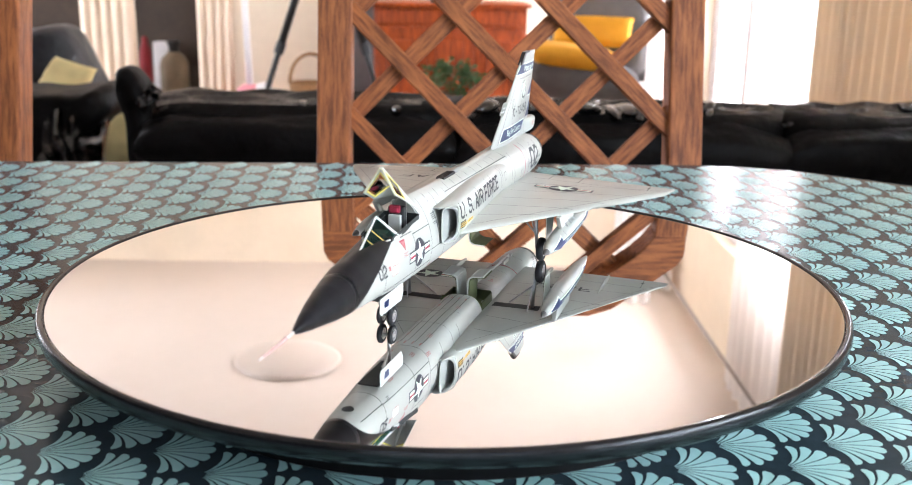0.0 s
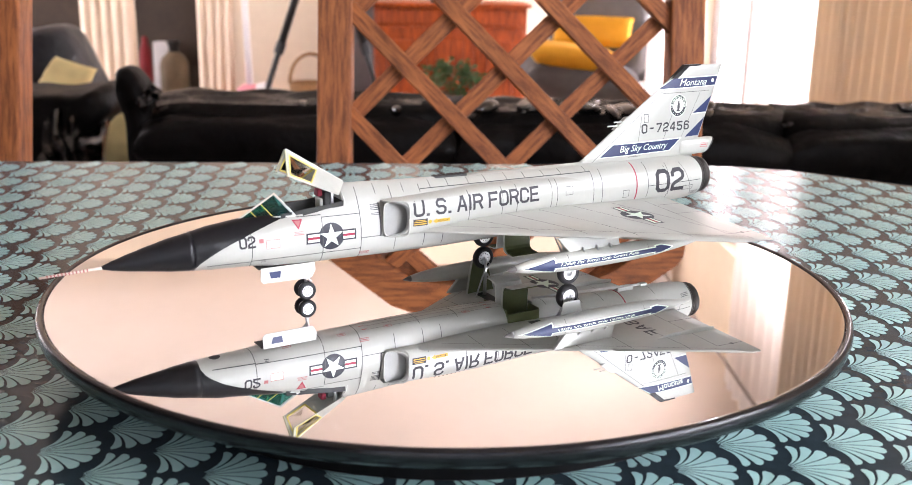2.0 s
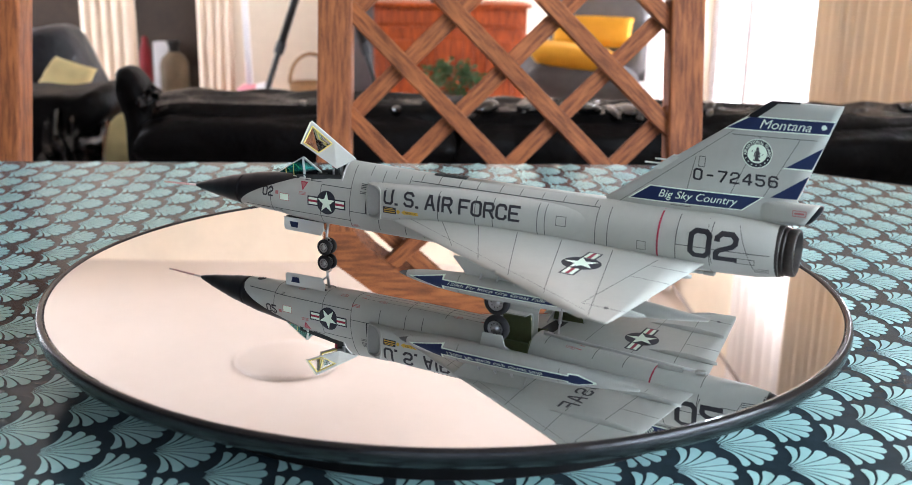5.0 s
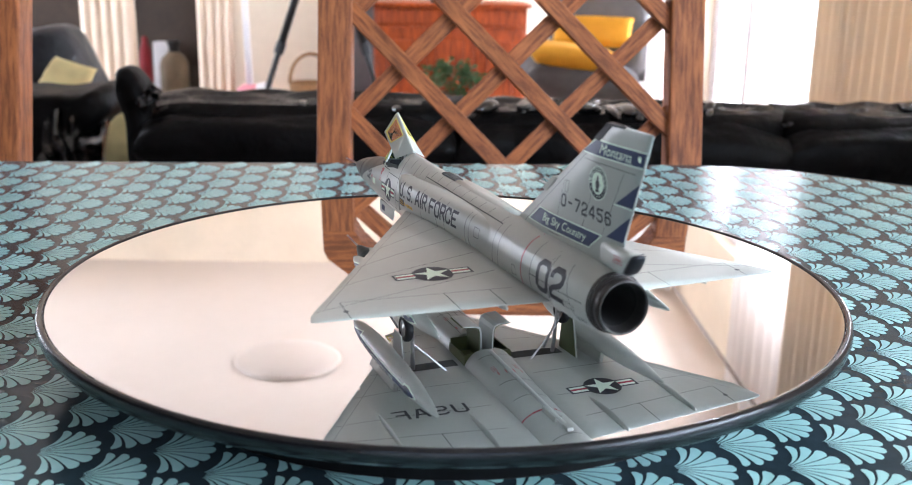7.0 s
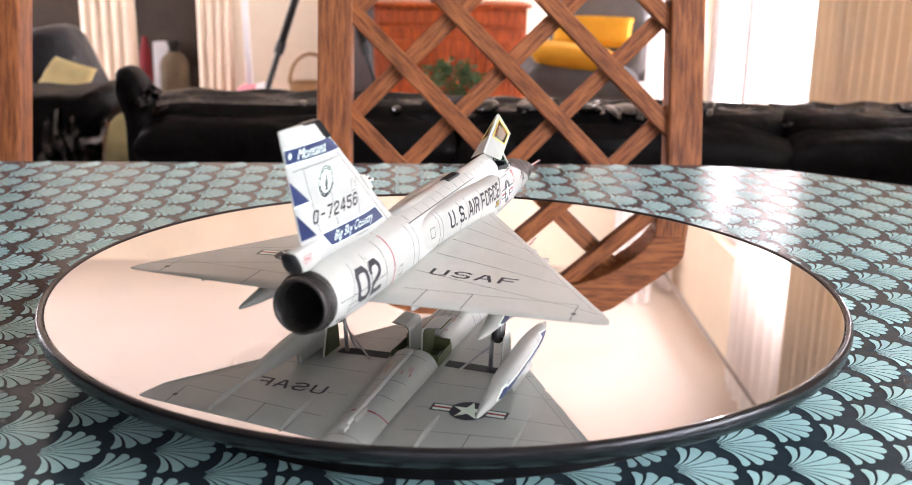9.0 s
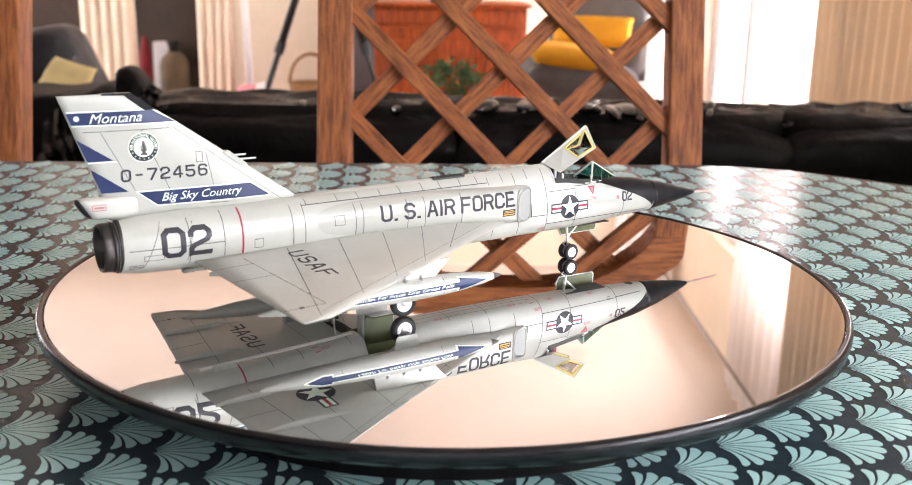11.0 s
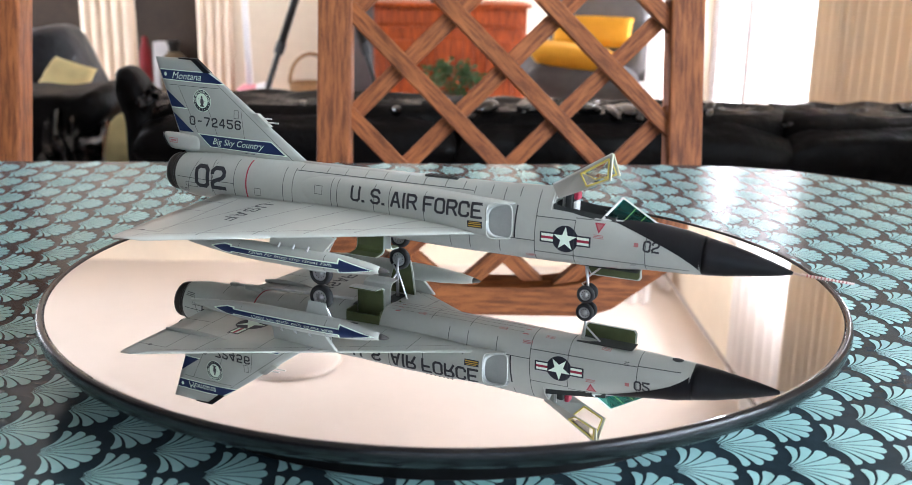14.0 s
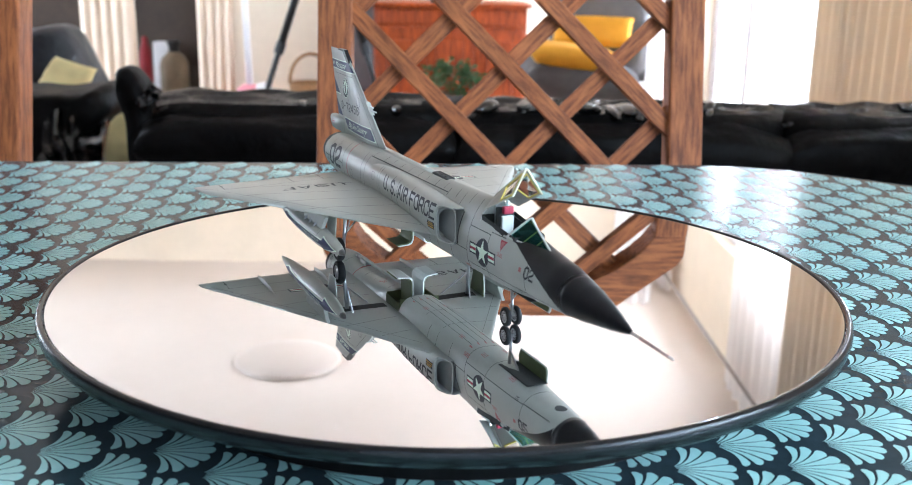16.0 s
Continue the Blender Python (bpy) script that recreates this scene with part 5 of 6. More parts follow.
    decal("fairing_stencil", frame_of(-3.4, 3.4, -1.6, 1.6, 0.4) + [rect(-2.4, 2.4, -0.5, 0.5)], lambda u, v: (-203.5 - side * u, side * 4.18, 67.4 + v), PINK, fin)

    # tank stripe
    def tk(lift):
        return tank_side(TX, TZ, lift, side)
    s = side
    AR = lambda pts: [(s * d, v) for d, v in pts]
    decal("stripe_edge", [AR([(8.0, 0), (31.5, 4.4), (31.5, -4.4)]), AR([(31.5, 2.1), (108, 1.8), (108, -1.8), (31.5, -2.1)]), AR([(105, 2.8), (111, 2.9), (121, 0.4), (121, -0.4), (111, -2.9), (105, -2.8)])], tk(0.08), WHITE, TANKS[side], "white edging of the tank stripe", fine=1.2)
    decal("tank_stripe", [AR([(10.5, 0), (30.4, 3.7), (30.4, -3.7)]), AR([(30.4, 1.5), (108, 1.3), (108, -1.3), (30.4, -1.5)]), AR([(106, 2.2), (110.8, 2.3), (119, 0.3), (119, -0.3), (110.8, -2.3), (106, -2.2)])], tk(0.24), BLUE, TANKS[side], "blue arrow stripe along the tank", fine=1.2)
    words("120th Ftr Intcp Grp Great Falls", 58.0, 2.2, "tank_lettering", tank_side(TX - 34 if side > 0 else TX - 92, TZ - 1.0, 0.34, side), WHITE, TANKS[side], "white script", shear=0.35)
    decal("panel_line", [AR([(d, 5.0), (d + 0.3, 5.0), (d + 0.3, -5.0), (d, -5.0)]) for d in (40, 100)], tk(0.05), LINE, TANKS[side])

# red line carried under the belly
part("belly_band", tube([p for p in hull_ring(-135.2, 80, 0.05) if p[2] < 31.0 * MM], 0.4 * MM, 6), RED, fuselage, "thin red line round the belly")

# belly markings: a sensor window, seams and stencils
def belly_face(x0, y0, lift):
    def f(u, v):
        x, y = x0 + v, y0 + u
        zc, w, up, dn, nu, nd = at_x(STATIONS, x)
        return x, y, zc - dn * max(0.0, 1 - min(1.0, abs(y) / w) ** nd) ** (1 / nd) - lift
    return f


decal("sensor_window", wedge_disc(3.2, 20), belly_face(146.0, 0.0, 0.12), PIT, fuselage, "dark oval sensor window under the nose")
decal("panel_line", [rect(-9.5, 9.5, x - 0.18, x + 0.18) for x in (126.4, 86.0, 63.0, 22.5, -4.0, -70.5, -100.0, -118.0, -163.0)], belly_face(0, 0, 0.10), LINE, fuselage, fine=1.6)
for x in (104.0, 70.0, 40.0, -14.0, -88.0):
    for y in (-7.6, 5.4):
        decal("stencil", frame_of(0, 2.2, 0, 5.2, 0.3) + [rect(0.8, 1.3, 0.9, 4.3)], belly_face(x, y, 0.14), PINK, fuselage, fine=3.0)
for x in (56.0, -30.0, -92.0):
    decal("stencil", [rect(-8.2 + k * 4.6, -7.4 + k * 4.6, 0, 3.4) for k in range(4)], belly_face(x, 0.0, 0.14), PINK, fuselage, fine=3.0)

# wing markings
roundel(lambda lift: wing_face(-107.0, 50.4, lift, True, -1), 10.4, jet)
roundel(lambda lift: wing_face(-110.0, -47.0, lift, False, -1), 10.4, jet)
block_words("USAF", 44.0, 9.6, "wing_lettering", wing_face(-116.0, -26.0, 0.14, True, -1), jet, LETTERS, 1.0, 2.4)
block_words("USAF", 40.0, 10.0, "wing_lettering", wing_face(-116.0, 32.0, 0.14, False, 1), jet, LETTERS, 1.0, 2.4)
for side in (1, -1):
    for top in (True, False):
        f = wing_face(0, 0, 0.06, top, side)
        polys = []
        for y in (33.0, 55.0, 104.0):
            polys.append(rect(y - 0.22, y + 0.22, wing_te(y) + 0.5, wing_te(y) + 21))
        polys.append([(22, wing_te(22) + 21), (104, wing_te(104) + 21), (104, wing_te(104) + 21.35), (22, wing_te(22) + 21.35)])
        for a in (-6.0, -30.0, -55.0, -82.0, -112.0):
            y1 = 18 + (30 - a) / 1.655
            polys.append([(19, a + 0.06), (19, a - 0.38), (min(118, y1 + 14) - 1.0, a - 26.0), (min(118, y1 + 14) - 1.0, a - 25.7)] if top else rect(19, y1 - 2, a - 0.15, a + 0.15))
        polys.append([(20, wing_le(20) - 12), (112, wing_le(112) - 9), (112, wing_le(112) - 9.35), (20, wing_le(20) - 12.35)])
        decal("panel_line", polys, f, LINE, jet, fine=5.0)
        decal("wing_light", [disc(1.3, 14)], wing_face(-141.5, side * 104.0, 0.1, top, 1), INK, jet)
    # no recess here: the well's shade is laid on as a dark patch
    decal("wheel_well_shade", [[(17, -51), (48, -52), (48, -61), (17, -60)]], wing_face(0, 0, 0.12, False, side), PIT, jet, "flat dark patch for the wheel well's shade", fine=5.0)
# ---------- dining chairs with lattice backs ----------
def lattice_chair():
    """Tall oak chair; its back stands at local y = 0 and faces the table (-y)."""
    c = thing("dining_chair", label="oak dining chair with a tall lattice back", category="chair", group="chairs at the table")
    H = 0.2385
    LEAN = Matrix.Translation((0, 0, 0.45)) @ Matrix.Rotation(radians(-12.5), 4, "X") @ Matrix.Translation((0, 0, -0.45))
    for s in (1, -1):
        a, b = sorted((s * H, s * (H - 0.042)))
        part("rear_leg", box(a, b, -0.022, 0.022, 0.0, 0.448), OAK, c, bevel=0.003)
        part("back_post", box(a, b, -0.022, 0.022, 0.452, 0.957), OAK, c, bevel=0.003).matrix_basis = LEAN
        part("front_leg", box(s * 0.20 - 0.02, s * 0.20 + 0.02, -0.42, -0.38, 0.0, 0.43), OAK, c, bevel=0.003)
    UP = 0.022
    outer = [(x, z + UP) for x, z in ((-H, 0.935), (-H, 0.965), (-H + 0.006, 0.978), (-0.150, 1.048), (-0.118, 1.060), (0.118, 1.060), (0.150, 1.048), (H - 0.006, 0.978), (H, 0.965), (H, 0.935))]
    bow = ((0.1965, 0.935), (0.188, 0.950), (0.172, 0.968), (0.150, 0.986), (0.126, 1.000), (0.098, 1.009), (0.066, 1.014), (0.03, 1.016))
    inner = [(x, z + UP) for x, z in bow] + [(-x, z + UP) for x, z in bow[::-1]]
    rail = [p for p in outer] + inner
    part("top_rail", prism(rail, -0.019, 0.019), OAK_X, c, "shaped oak top rail", bevel=0.002).matrix_basis = LEAN
    part("lower_rail", box(-H + 0.04, H - 0.04, -0.014, 0.014, 0.49, 0.53), OAK_X, c, bevel=0.003).matrix_basis = LEAN
    part("seat", loft([[(x, y, z) for x, y in ((-0.225, -0.43), (0.225, -0.43), (0.225, 0.0), (-0.225, 0.0))] for z in (0.43, 0.452)]), OAK_X, c, bevel=0.006)

    def arch(x):
        return min(1.030, 0.957 + max(0.0, (H - 0.04) - abs(x)) * 1.0)

    lo, hi = -(H - 0.036), H - 0.036
    for fam, y0, y1 in ((1, -0.013, 0.000), (-1, 0.000, 0.013)):
        for k in range(-5, 6):
            off = k * 0.1295 + (0.0225 if fam > 0 else -0.0305)
            pts = []
            for i in range(400):
                x = lo + (hi - lo) * i / 399
                z = 0.836 + (off - x if fam > 0 else x - off)
                if 0.515 < z < arch(x) + 0.012:
                    pts.append((x, z))
            if len(pts) < 25:
                continue
            (xa, za), (xb, zb) = pts[0], pts[-1]
            L = math.hypot(xb - xa, zb - za)
            m = Matrix.Translation((xa, 0, za)) @ Matrix.Rotation(-math.atan2(zb - za, xb - xa), 4, "Y")
            bm = box(-0.008, L + 0.008, y0, y1, -0.0106, 0.0106)
            b = part("lattice_bar", bm, OAK_X, c, bevel=0.0015)
            b.matrix_basis = LEAN @ m
    return c


chair = lattice_chair()
chair.matrix_basis = pose(0.0757, 0.6125, FLOOR_Z)
copy_thing(chair, pose(-0.7655, 0.6105, FLOOR_Z))

# ---------- black leather sofa, seen from behind ----------
sofa = thing("sofa", label="long black leather sofa with padded back cushions", category="sofa")
part("frame", box(-0.60, 1.16, 1.50, 2.35, FLOOR_Z + 0.06, FLOOR_Z + 0.40), LEATHER, sofa, bevel=0.03)
for i, (x0, x1) in enumerate(((-0.645, 0.02), (0.015, 0.722), (0.700, 1.19))):
    w = x1 - x0
    rise, tip = ((0.014, 0.0), (0.006, 0.0), (0.009, -1.6))[i]
    back = part("back_cushion", pillow(w * 1.03, 0.60, 0.24, pose((x0 + x1) / 2, 1.60, -0.405 + rise, 83, 0, 0), 0.02, 22, 0.22), LEATHER, sofa, "slack black leather back cushion", smooth=True)
    part("top_roll", pillow(w * 1.02, 0.24, 0.13, pose((x0 + x1) / 2, 1.60, -0.196 + rise, 8, tip, 1.5 - i), 0.022, 34, 0.3), LEATHER, sofa, "creased leather head roll", smooth=True)
    part("crest", pillow(w * 0.98, 0.10, 0.035, pose((x0 + x1) / 2, 1.60, -0.128 + rise, 14, tip, 1.5 - i), 0.014, 44, 0.3), LEATHER_SHINY, sofa, "wrinkled shiny leather crest", smooth=True)
    part("seat_cushion", pillow(w * 1.0, 0.62, 0.18, pose((x0 + x1) / 2, 2.05, FLOOR_Z + 0.44, 0, 0, 0), 0.01), LEATHER, sofa, smooth=True)
part("arm", pillow(0.14, 0.74, 0.40, pose(-0.60, 2.0, FLOOR_Z + 0.40), 0.02, 14, 0.2), LEATHER, sofa, smooth=True)

# gathers of shiny leather along the sofa's crest
rng = random.Random(11)
for i, (x0, x1, n) in enumerate(((-0.56, 0.0, 3), (0.06, 0.56, 26), (0.70, 1.12, 2))):
    bm = bmesh.new()
    for k in range(n):
        c = pose(rng.uniform(x0, x1), 1.575 + rng.uniform(-0.03, 0.03), -0.113 + 0.006 * i + rng.uniform(-0.012, 0.004), rng.uniform(-20, 20), rng.uniform(-25, 25), rng.uniform(-50, 50))
        bmesh.ops.create_uvsphere(bm, u_segments=14, v_segments=10, radius=1.0, matrix=c @ Matrix.Diagonal((rng.uniform(0.010, 0.022), rng.uniform(0.025, 0.045), rng.uniform(0.008, 0.014), 1)))
    part("gathered_edge", bm, GATHER, sofa, "puckered shiny leather gathers", smooth=True)["kind"] = "stuff"

# ---------- recliner with yellow cushions ----------
recliner = thing("recliner", label="dark leather recliner with a slack padded arm", category="armchair")
part("base", box(-1.95, -1.05, 2.05, 2.9, FLOOR_Z, FLOOR_Z + 0.36), LEATHER, recliner, bevel=0.03)
def slab(pts, y0, y1, wave):
    """Padded upholstery with a drawn side outline, pillowed towards its edges."""
    bm = bmesh.new()
    rings = []
    c = Vector((sum(p[0] for p in pts) / len(pts), sum(p[1] for p in pts) / len(pts)))
    for k, f in ((0.0, 0.84), (0.06, 0.93), (0.2, 0.985), (0.5, 1.0), (0.8, 0.985), (0.94, 0.93), (1.0, 0.84)):
        rings.append([(c.x + (x - c.x) * f + wave * noise.noise((x * 9, k * 5, z * 9)), y0 + (y1 - y0) * k, c.y + (z - c.y) * f + wave * noise.noise((x * 9, k * 5, z * 9 + 4))) for x, z in pts])
    add_loft(bm, rings)
    return bm


def smooth_line(pts, n=4):
    """Rounds a closed outline."""
    for _ in range(n - 2):
        out = []
        for (x0, z0), (x1, z1) in zip(pts, pts[1:] + pts[:1]):
            out += [(x0 * 0.75 + x1 * 0.25, z0 * 0.75 + z1 * 0.25), (x0 * 0.25 + x1 * 0.75, z0 * 0.25 + z1 * 0.75)]
        pts = out
    return pts


wing = smooth_line([(-0.672, -0.75), (-0.672, -0.20), (-0.672, -0.13), (-0.684, -0.095), (-0.692, -0.062), (-0.688, -0.040), (-0.666, -0.033), (-0.648, -0.046), (-0.634, -0.068), (-0.622, -0.092), (-0.614, -0.118), (-0.606, -0.75)], 3)
part("headrest", slab(wing, 1.53, 1.63, 0.003), LEATHER, sofa, "rolled leather headrest wing", smooth=True)
part("crease", pillow(0.030, 0.060, 0.024, pose(-0.620, 1.53, -0.094, 70, 40, 0), 0.02, 16, 0.3), LEATHER_SHINY, sofa, "shiny creased leather fold", smooth=True)

arm = smooth_line([(-1.63, -0.150), (-0.99, -0.152), (-0.93, -0.148), (-0.895, -0.132), (-0.868, -0.150), (-0.855, -0.186), (-0.868, -0.215), (-0.925, -0.25), (-0.955, -0.32), (-0.965, -0.70), (-1.63, -0.70)])
part("arm", slab(arm, 2.0, 2.28, 0.012), LEATHER, recliner, "slack black leather arm", smooth=True)
part("arm_front", pillow(0.16, 0.34, 0.14, pose(-0.970, 2.0, -0.36, 62, 10, 14), 0.07, 22, 0.3), LEATHER_SHINY, recliner, "creased shiny arm front", smooth=True)
back = smooth_line([(-1.66, -0.06), (-1.30, -0.036), (-1.235, -0.018), (-1.185, -0.030), (-1.15, -0.091), (-1.115, -0.17), (-1.075, -0.25), (-1.05, -0.33), (-1.05, -0.60), (-1.66, -0.60)])
part("backrest", slab(back, 2.58, 2.80, 0.008), LEATHER_BLUE, recliner, "charcoal leather backrest", smooth=True)
cu = tagged(link("cushion", pillow(0.15, 0.15, 0.05, pose(-1.145, 2.49, -0.182, 52, 0, -8) @ pose(0, 0, 0, 0, 0, -16), 0.004), CUSHION, smooth=True), "pale yellow square cushion on the recliner", "cushion")
cu = tagged(link("cushion", pillow(0.13, 0.20, 0.06, pose(-0.972, 2.42, -0.335, 76, 0, 0) @ pose(0, 0, 0, 0, 0, 12), 0.004), CUSHION, smooth=True), "pale yellow cushion wedged beside the recliner", "cushion")

# ---------- alcove's things ----------
bottle = tagged(link("red_bottle", lathe([(0, 0), (0.032, 0), (0.034, 0.01), (0.034, 0.24), (0.03, 0.27), (0.018, 0.30), (0.016, 0.34), (0, 0.345)], 24, pose(-1.668, 5.14, -0.58)), REDP, smooth=True), "tall dark red bottle standing in the alcove", "bottle")
jug = thing("stoneware_jug", pose(-1.512, 5.14, -0.58), label="tan stoneware jug with a dark neck", category="jug")
part("body", lathe([(0, 0), (0.070, 0), (0.077, 0.01), (0.077, 0.19), (0.066, 0.228), (0.038, 0.255), (0.028, 0.264), (0, 0.266)], 28), STONEW, jug, smooth=True)
part("neck", lathe([(0.028, 0.260), (0.026, 0.295), (0.034, 0.305), (0.034, 0.322), (0, 0.324)], 24), BLACKP, jug, "dark neck", smooth=True)
tagged(link("storage_box", box(-1.655, -1.565, 5.24, 5.34, -0.58, -0.275), WHITEP, bevel=0.006), "pale plastic storage box in the alcove", "box")

# low sideboard with lamp and basket
sb = thing("low_sideboard", label="low reddish wooden sideboard against the wall", category="sideboard")
part("body", box(-1.13, -0.50, 4.52, 4.88, FLOOR_Z + 0.05, -0.52), OAK_X, sb, bevel=0.006)
part("top", box(-1.15, -0.48, 4.50, 4.89, -0.52, -0.495), OAK_X, sb, bevel=0.005)
for x in (-1.12, -0.81):
    d = part("door", box(x, x + 0.295, 4.50, 4.519, FLOOR_Z + 0.08, -0.54), CABINET, sb, bevel=0.004)
    part("knob", lathe([(0, -0.02), (0.01, -0.018), (0.012, -0.008), (0.005, 0), (0, 0)], 12, pose(x + 0.15, 4.50, -0.62, -90)), STEEL, d)
tl = thing("table_lamp", pose(-1.01, 4.66, -0.495), label="white tube lamp on a pink base", category="lamp")
part("base", lathe([(0, 0), (0.06, 0), (0.072, 0.02), (0.06, 0.045), (0.035, 0.062), (0.0, 0.066)], 24), PINKP, tl, "round pink base", smooth=True)
part("tube", tube([(0, 0, 0.06), (-0.012, 0, 0.50)], 0.017, 16), WHITEP, tl, "white tube", smooth=True)
part("side_ball", lathe([(0, 0), (0.035, 0.012), (0.045, 0.04), (0.035, 0.068), (0, 0.08)], 20, pose(0.075, -0.02, 0.0)), WHITEP, tl, "pale ball beside the base", smooth=True)
bk = thing("wicker_basket", pose(-0.70, 4.68, -0.495), label="brown wicker basket with a hooped handle", category="basket")
part("bowl", lathe([(0, 0.0), (0.085, 0.0), (0.105, 0.03), (0.115, 0.075), (0.108, 0.078), (0.095, 0.03), (0.0, 0.012)], 28), RATTAN, bk)
part("handle", tube([(0.11 * math.cos(t), 0, 0.07 + 0.15 * math.sin(t)) for t in (math.pi * i / 14 for i in range(15))], 0.010, 8), RATTAN, bk, smooth=True)

# tripod
tp = thing("tripod", label="black folding tripod standing open before the wall", category="tripod")
for foot in ((-0.935, 3.90), (-0.20, 3.95), (-0.55, 4.42)):
    top = Vector((-0.545, 4.06, 0.42))
    f = Vector((*foot, FLOOR_Z))
    leg = part("leg", tube([top, top.lerp(f, 0.5)], 0.017, 10), BLACKP, tp, smooth=True)
    part("lower_tube", tube([top.lerp(f, 0.48), f], 0.012, 10), BLACKP, leg)
    part("clamp", tube([top.lerp(f, 0.485), top.lerp(f, 0.525)], 0.022, 10), BLACKP, leg)
part("head", box(-0.585, -0.505, 4.02, 4.10, 0.40, 0.50), BLACKP, tp, bevel=0.01)

# cherry cabinet with television
cab = thing("cabinet", label="orange-brown cherry cabinet with panelled doors", category="cabinet")
part("body", box(-0.378, 0.38, 4.62, 5.05, FLOOR_Z, -0.03), CABINET, cab, bevel=0.006)
part("cornice", box(-0.40, 0.40, 4.58, 5.06, -0.03, -0.012), CABINET, cab, bevel=0.006)
part("frieze", box(-0.36, 0.36, 4.605, 4.62, -0.115, -0.045), CABINET, cab, bevel=0.004)
for x0, x1 in ((-0.365, -0.125), (-0.120, 0.120), (0.125, 0.365)):
    d = part("door", box(x0, x1, 4.60, 4.62, FLOOR_Z + 0.06, -0.13), CABINET, cab, bevel=0.004)
    part("raised_panel", box(x0 + 0.05, x1 - 0.05, 4.588, 4.602, FLOOR_Z + 0.12, -0.19), CABINET, d, bevel=0.010)
    part("knob", lathe([(0, -0.022), (0.012, -0.018), (0.013, -0.008), (0.005, 0), (0, 0)], 12, pose(x0 + 0.025, 4.60, -0.40, -90)), BLACKP, d)
tv = thing("television", label="black flat television standing on the cabinet", category="television")
part("screen", box(-0.27, 0.30, 4.74, 4.77, 0.03, 0.36), SCREEN, tv, bevel=0.005)
part("stand", box(-0.10, 0.13, 4.68, 4.84, -0.012, 0.03), BLACKP, tv, bevel=0.004)

# coffee table with plant
ct = thing("coffee_table", label="low dark wooden coffee table behind the sofa", category="table")
part("top", box(-0.40, 0.45, 2.75, 3.25, -0.345, -0.315), OAK_X, ct, bevel=0.006)
for x in (-0.36, 0.41):
    for y in (2.80, 3.20):
        part("leg", box(x - 0.02, x + 0.02, y - 0.02, y + 0.02, FLOOR_Z, -0.345), OAK, ct, bevel=0.004)
plant = thing("potted_plant", pose(0.015, 3.0, -0.315), label="bushy green house plant in a clay pot", category="plant")
part("pot", lathe([(0, 0), (0.045, 0), (0.058, 0.05), (0.062, 0.05), (0.062, 0.062), (0.052, 0.062), (0.05, 0.05), (0, 0.048)], 24), POT, plant, smooth=True)
bm = bmesh.new()
rng = random.Random(5)
for i in range(420):
    a, e = rng.uniform(0, 6.283), rng.uniform(-0.15, 1.4)
    r = rng.uniform(0.5, 1.0)
    p = Vector((math.cos(a) * math.cos(e) * 0.125 * r, math.sin(a) * math.cos(e) * 0.10 * r, 0.075 + 0.10 * math.sin(e) * r))
    m = Matrix.Translation(p) @ Euler((rng.uniform(-0.8, 0.8), rng.uniform(-0.8, 0.8), a)).to_matrix().to_4x4()
    L, W = rng.uniform(0.016, 0.030), rng.uniform(0.007, 0.012)
    vs = [bm.verts.new(m @ Vector(q)) for q in ((0, 0, 0), (L * 0.5, W, 0.003), (L, 0, -0.002), (L * 0.5, -W, 0.003))]
    bm.faces.new(vs)
part("foliage", bm, LEAF, plant, "small glossy green leaves")
bm = bmesh.new()
for i in range(9):
    a = i * 0.7
    add_tube(bm, [(0, 0, 0.045), (0.04 * math.cos(a), 0.04 * math.sin(a), 0.10)], 0.003, 5)
part("stem", bm, LEAF, plant)

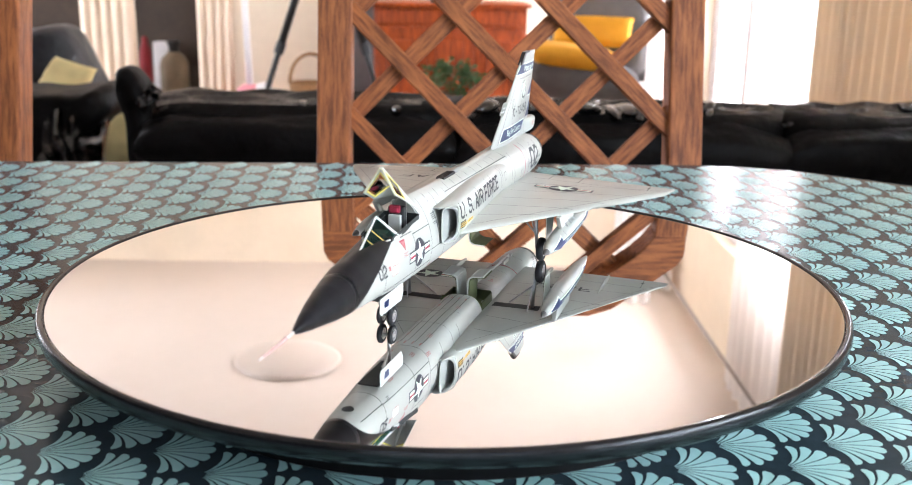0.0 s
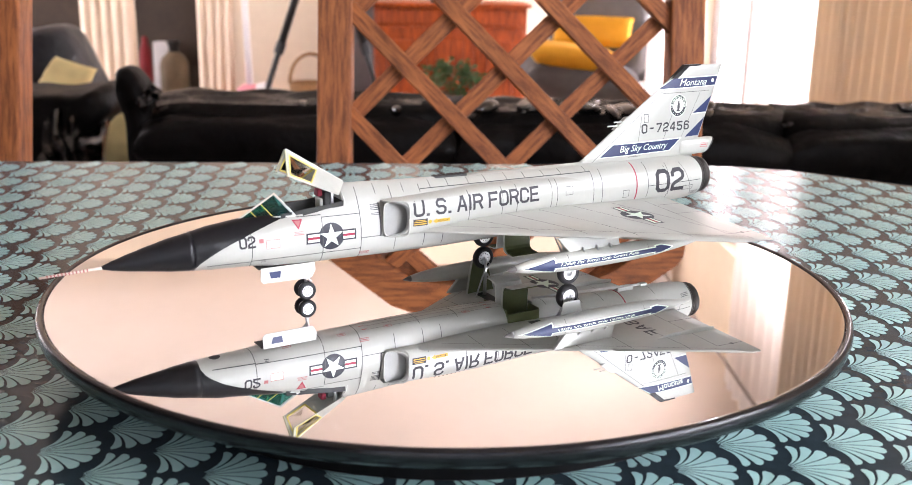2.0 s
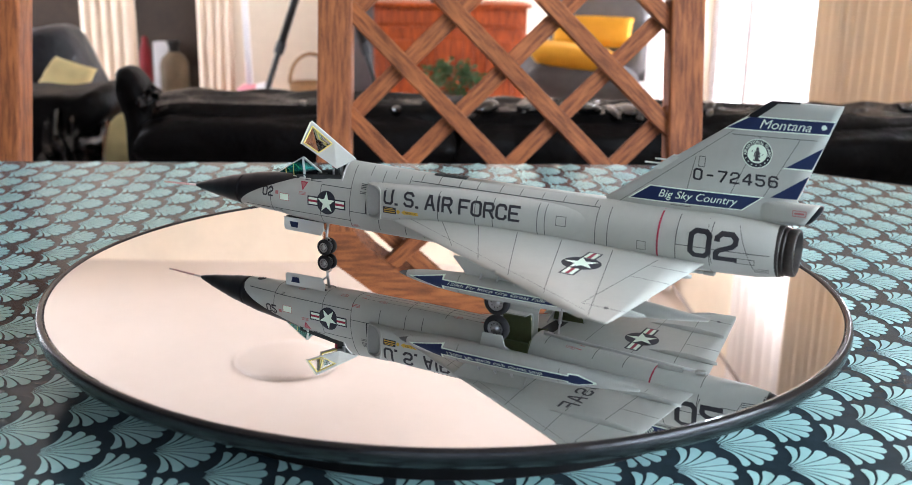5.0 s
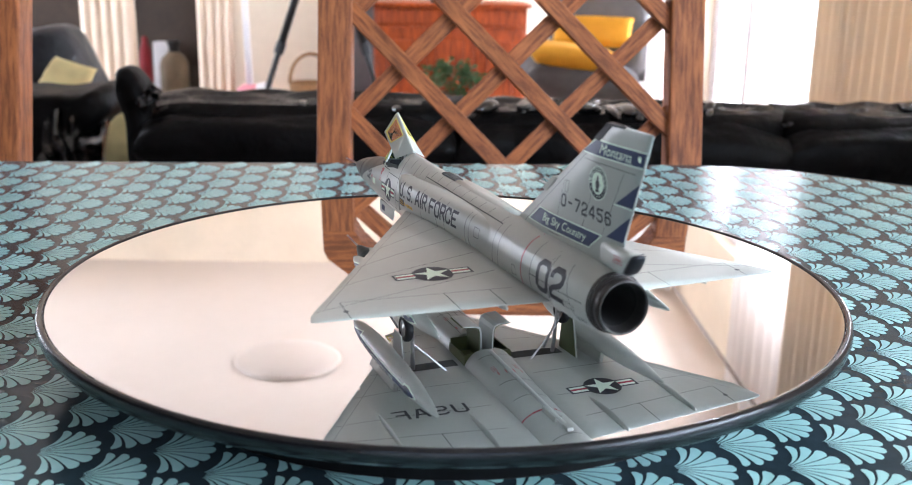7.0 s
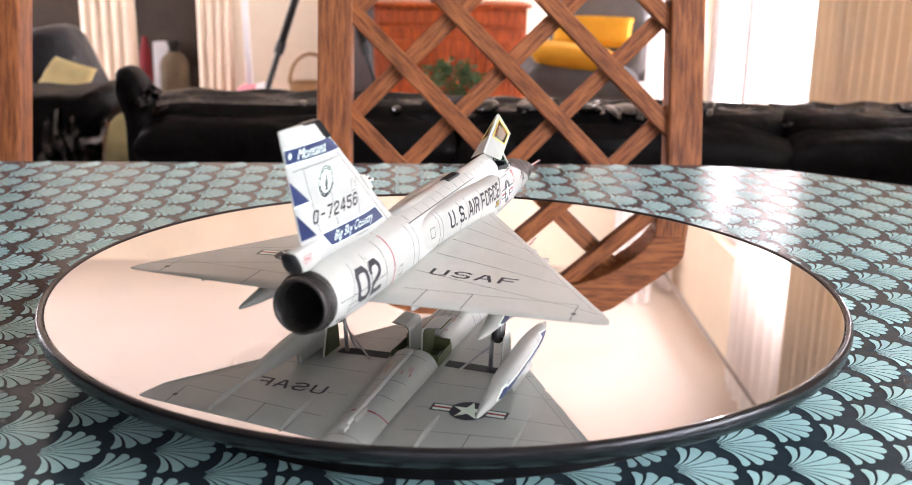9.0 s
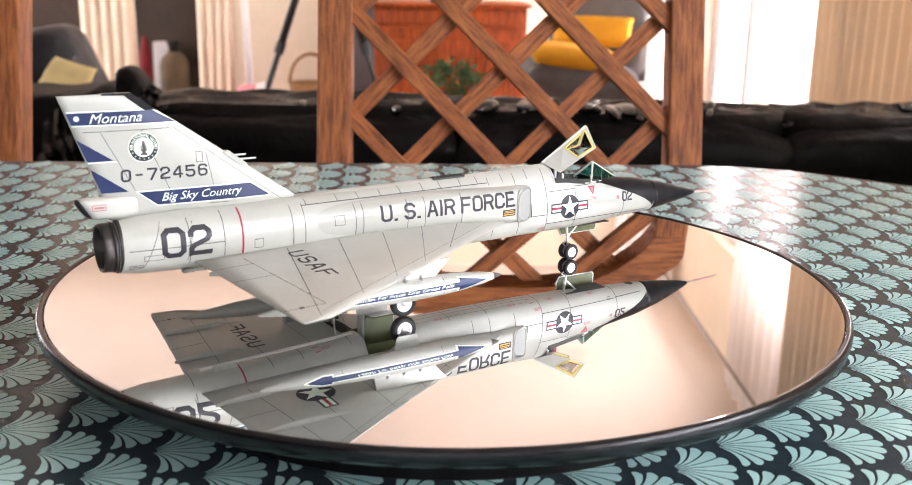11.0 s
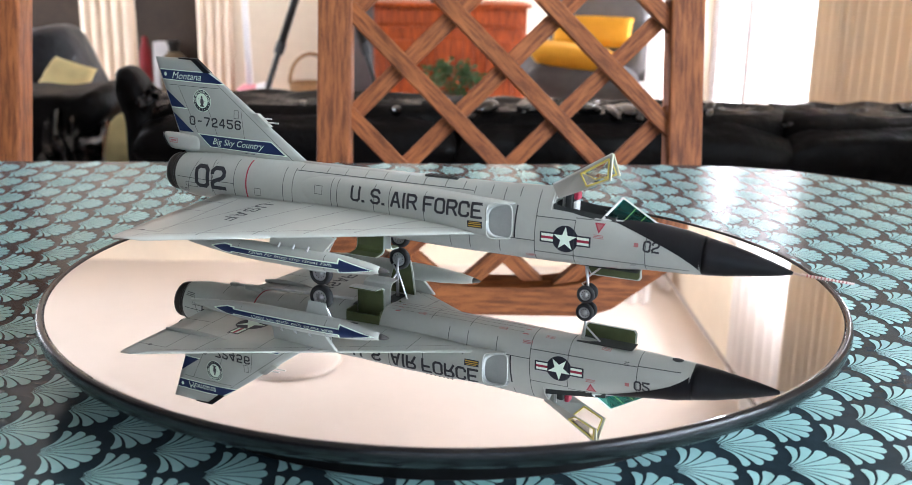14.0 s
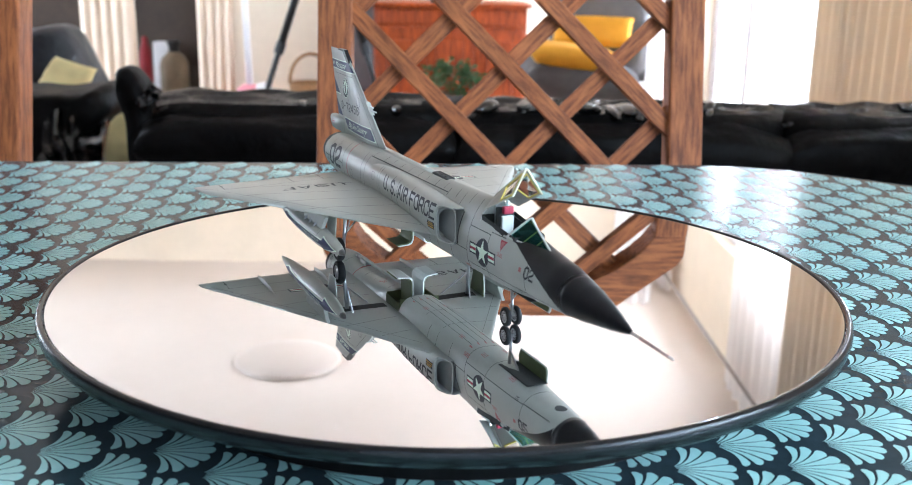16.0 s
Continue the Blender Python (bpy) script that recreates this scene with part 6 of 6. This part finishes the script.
# grey swivel chair with mustard cushions
sc = thing("lounge_chair", label="grey upholstered lounge chair on a black pedestal", category="chair")
part("seat_shell", pillow(0.46, 0.46, 0.16, pose(0.50, 3.45, -0.245, 0, 6, 0), 0.004, 14, 0.4), GREY_CLOTH_SHADE, sc, smooth=True)
part("backrest", pillow(0.42, 0.66, 0.12, pose(0.62, 3.74, 0.05, 76, 0, -20), 0.004, 14, 0.3), GREY_CLOTH_SHADE, sc, smooth=True)
part("pedestal", tube([(0.50, 3.45, FLOOR_Z + 0.02), (0.50, 3.45, -0.30)], 0.035, 14), BLACKP, sc, smooth=True)
part("foot", lathe([(0, 0), (0.22, 0), (0.22, 0.012), (0.05, 0.03), (0, 0.03)], 28, pose(0.50, 3.45, FLOOR_Z)), BLACKP, sc)
tagged(link("cushion", pillow(0.34, 0.36, 0.09, pose(0.47, 3.40, -0.155, 0, 6, 0), 0.004), MUSTARD, smooth=True), "mustard yellow seat cushion on the lounge chair", "cushion")
tagged(link("cushion", pillow(0.32, 0.13, 0.07, pose(0.57, 3.60, -0.075, 60, 0, -14), 0.004), MUSTARD, smooth=True), "mustard yellow back cushion on the lounge chair", "cushion")
curtain("curtain", 0.82, 1.02, 4.3, FLOOR_Z + 0.03, ROD_Z, 0.06, 0.02, "white sheer curtain gathered beside the lounge chair", SHEER, "x")


# small unevenness of the motor's turning: seconds, degrees ahead of an even turn
DRIFT = [(0.0, 0.56), (0.5, 0.25), (1.0, -0.1), (1.5, -0.55), (2.0, -1.0), (2.5, -1.3), (3.0, -1.44), (3.5, -1.55), (4.0, -1.6), (5.0, -1.5), (6.5, -1.2), (7.5, -1.0), (8.0, -0.9), (8.5, -0.65), (9.0, -0.45), (10.25, -0.75), (11.5, -0.95), (12.0, -0.6), (12.5, -0.3), (13.0, 0.0), (13.5, 0.25), (14.0, 0.42), (14.5, 0.6), (15.0, 0.68), (16.0, 0.73)]


def motions():
    """The turntable turns clockwise from above, and carries the jet."""
    rows, spin = [], []
    for i in range(33):
        t = i * 0.5
        a = 251.371 - 19.8834 * t + float(np.interp(t, [d[0] for d in DRIFT], [d[1] for d in DRIFT]))
        r = radians(a)
        rows.append((t, pose(0.0020 * math.sin(r), -0.0020 * math.cos(r), 0.0, 0, 0, a)))
        spin.append((t, pose(0, 0, 0, 0, 0, a)))
    walk(jet, rows)
    walk(platter, spin)


motions()
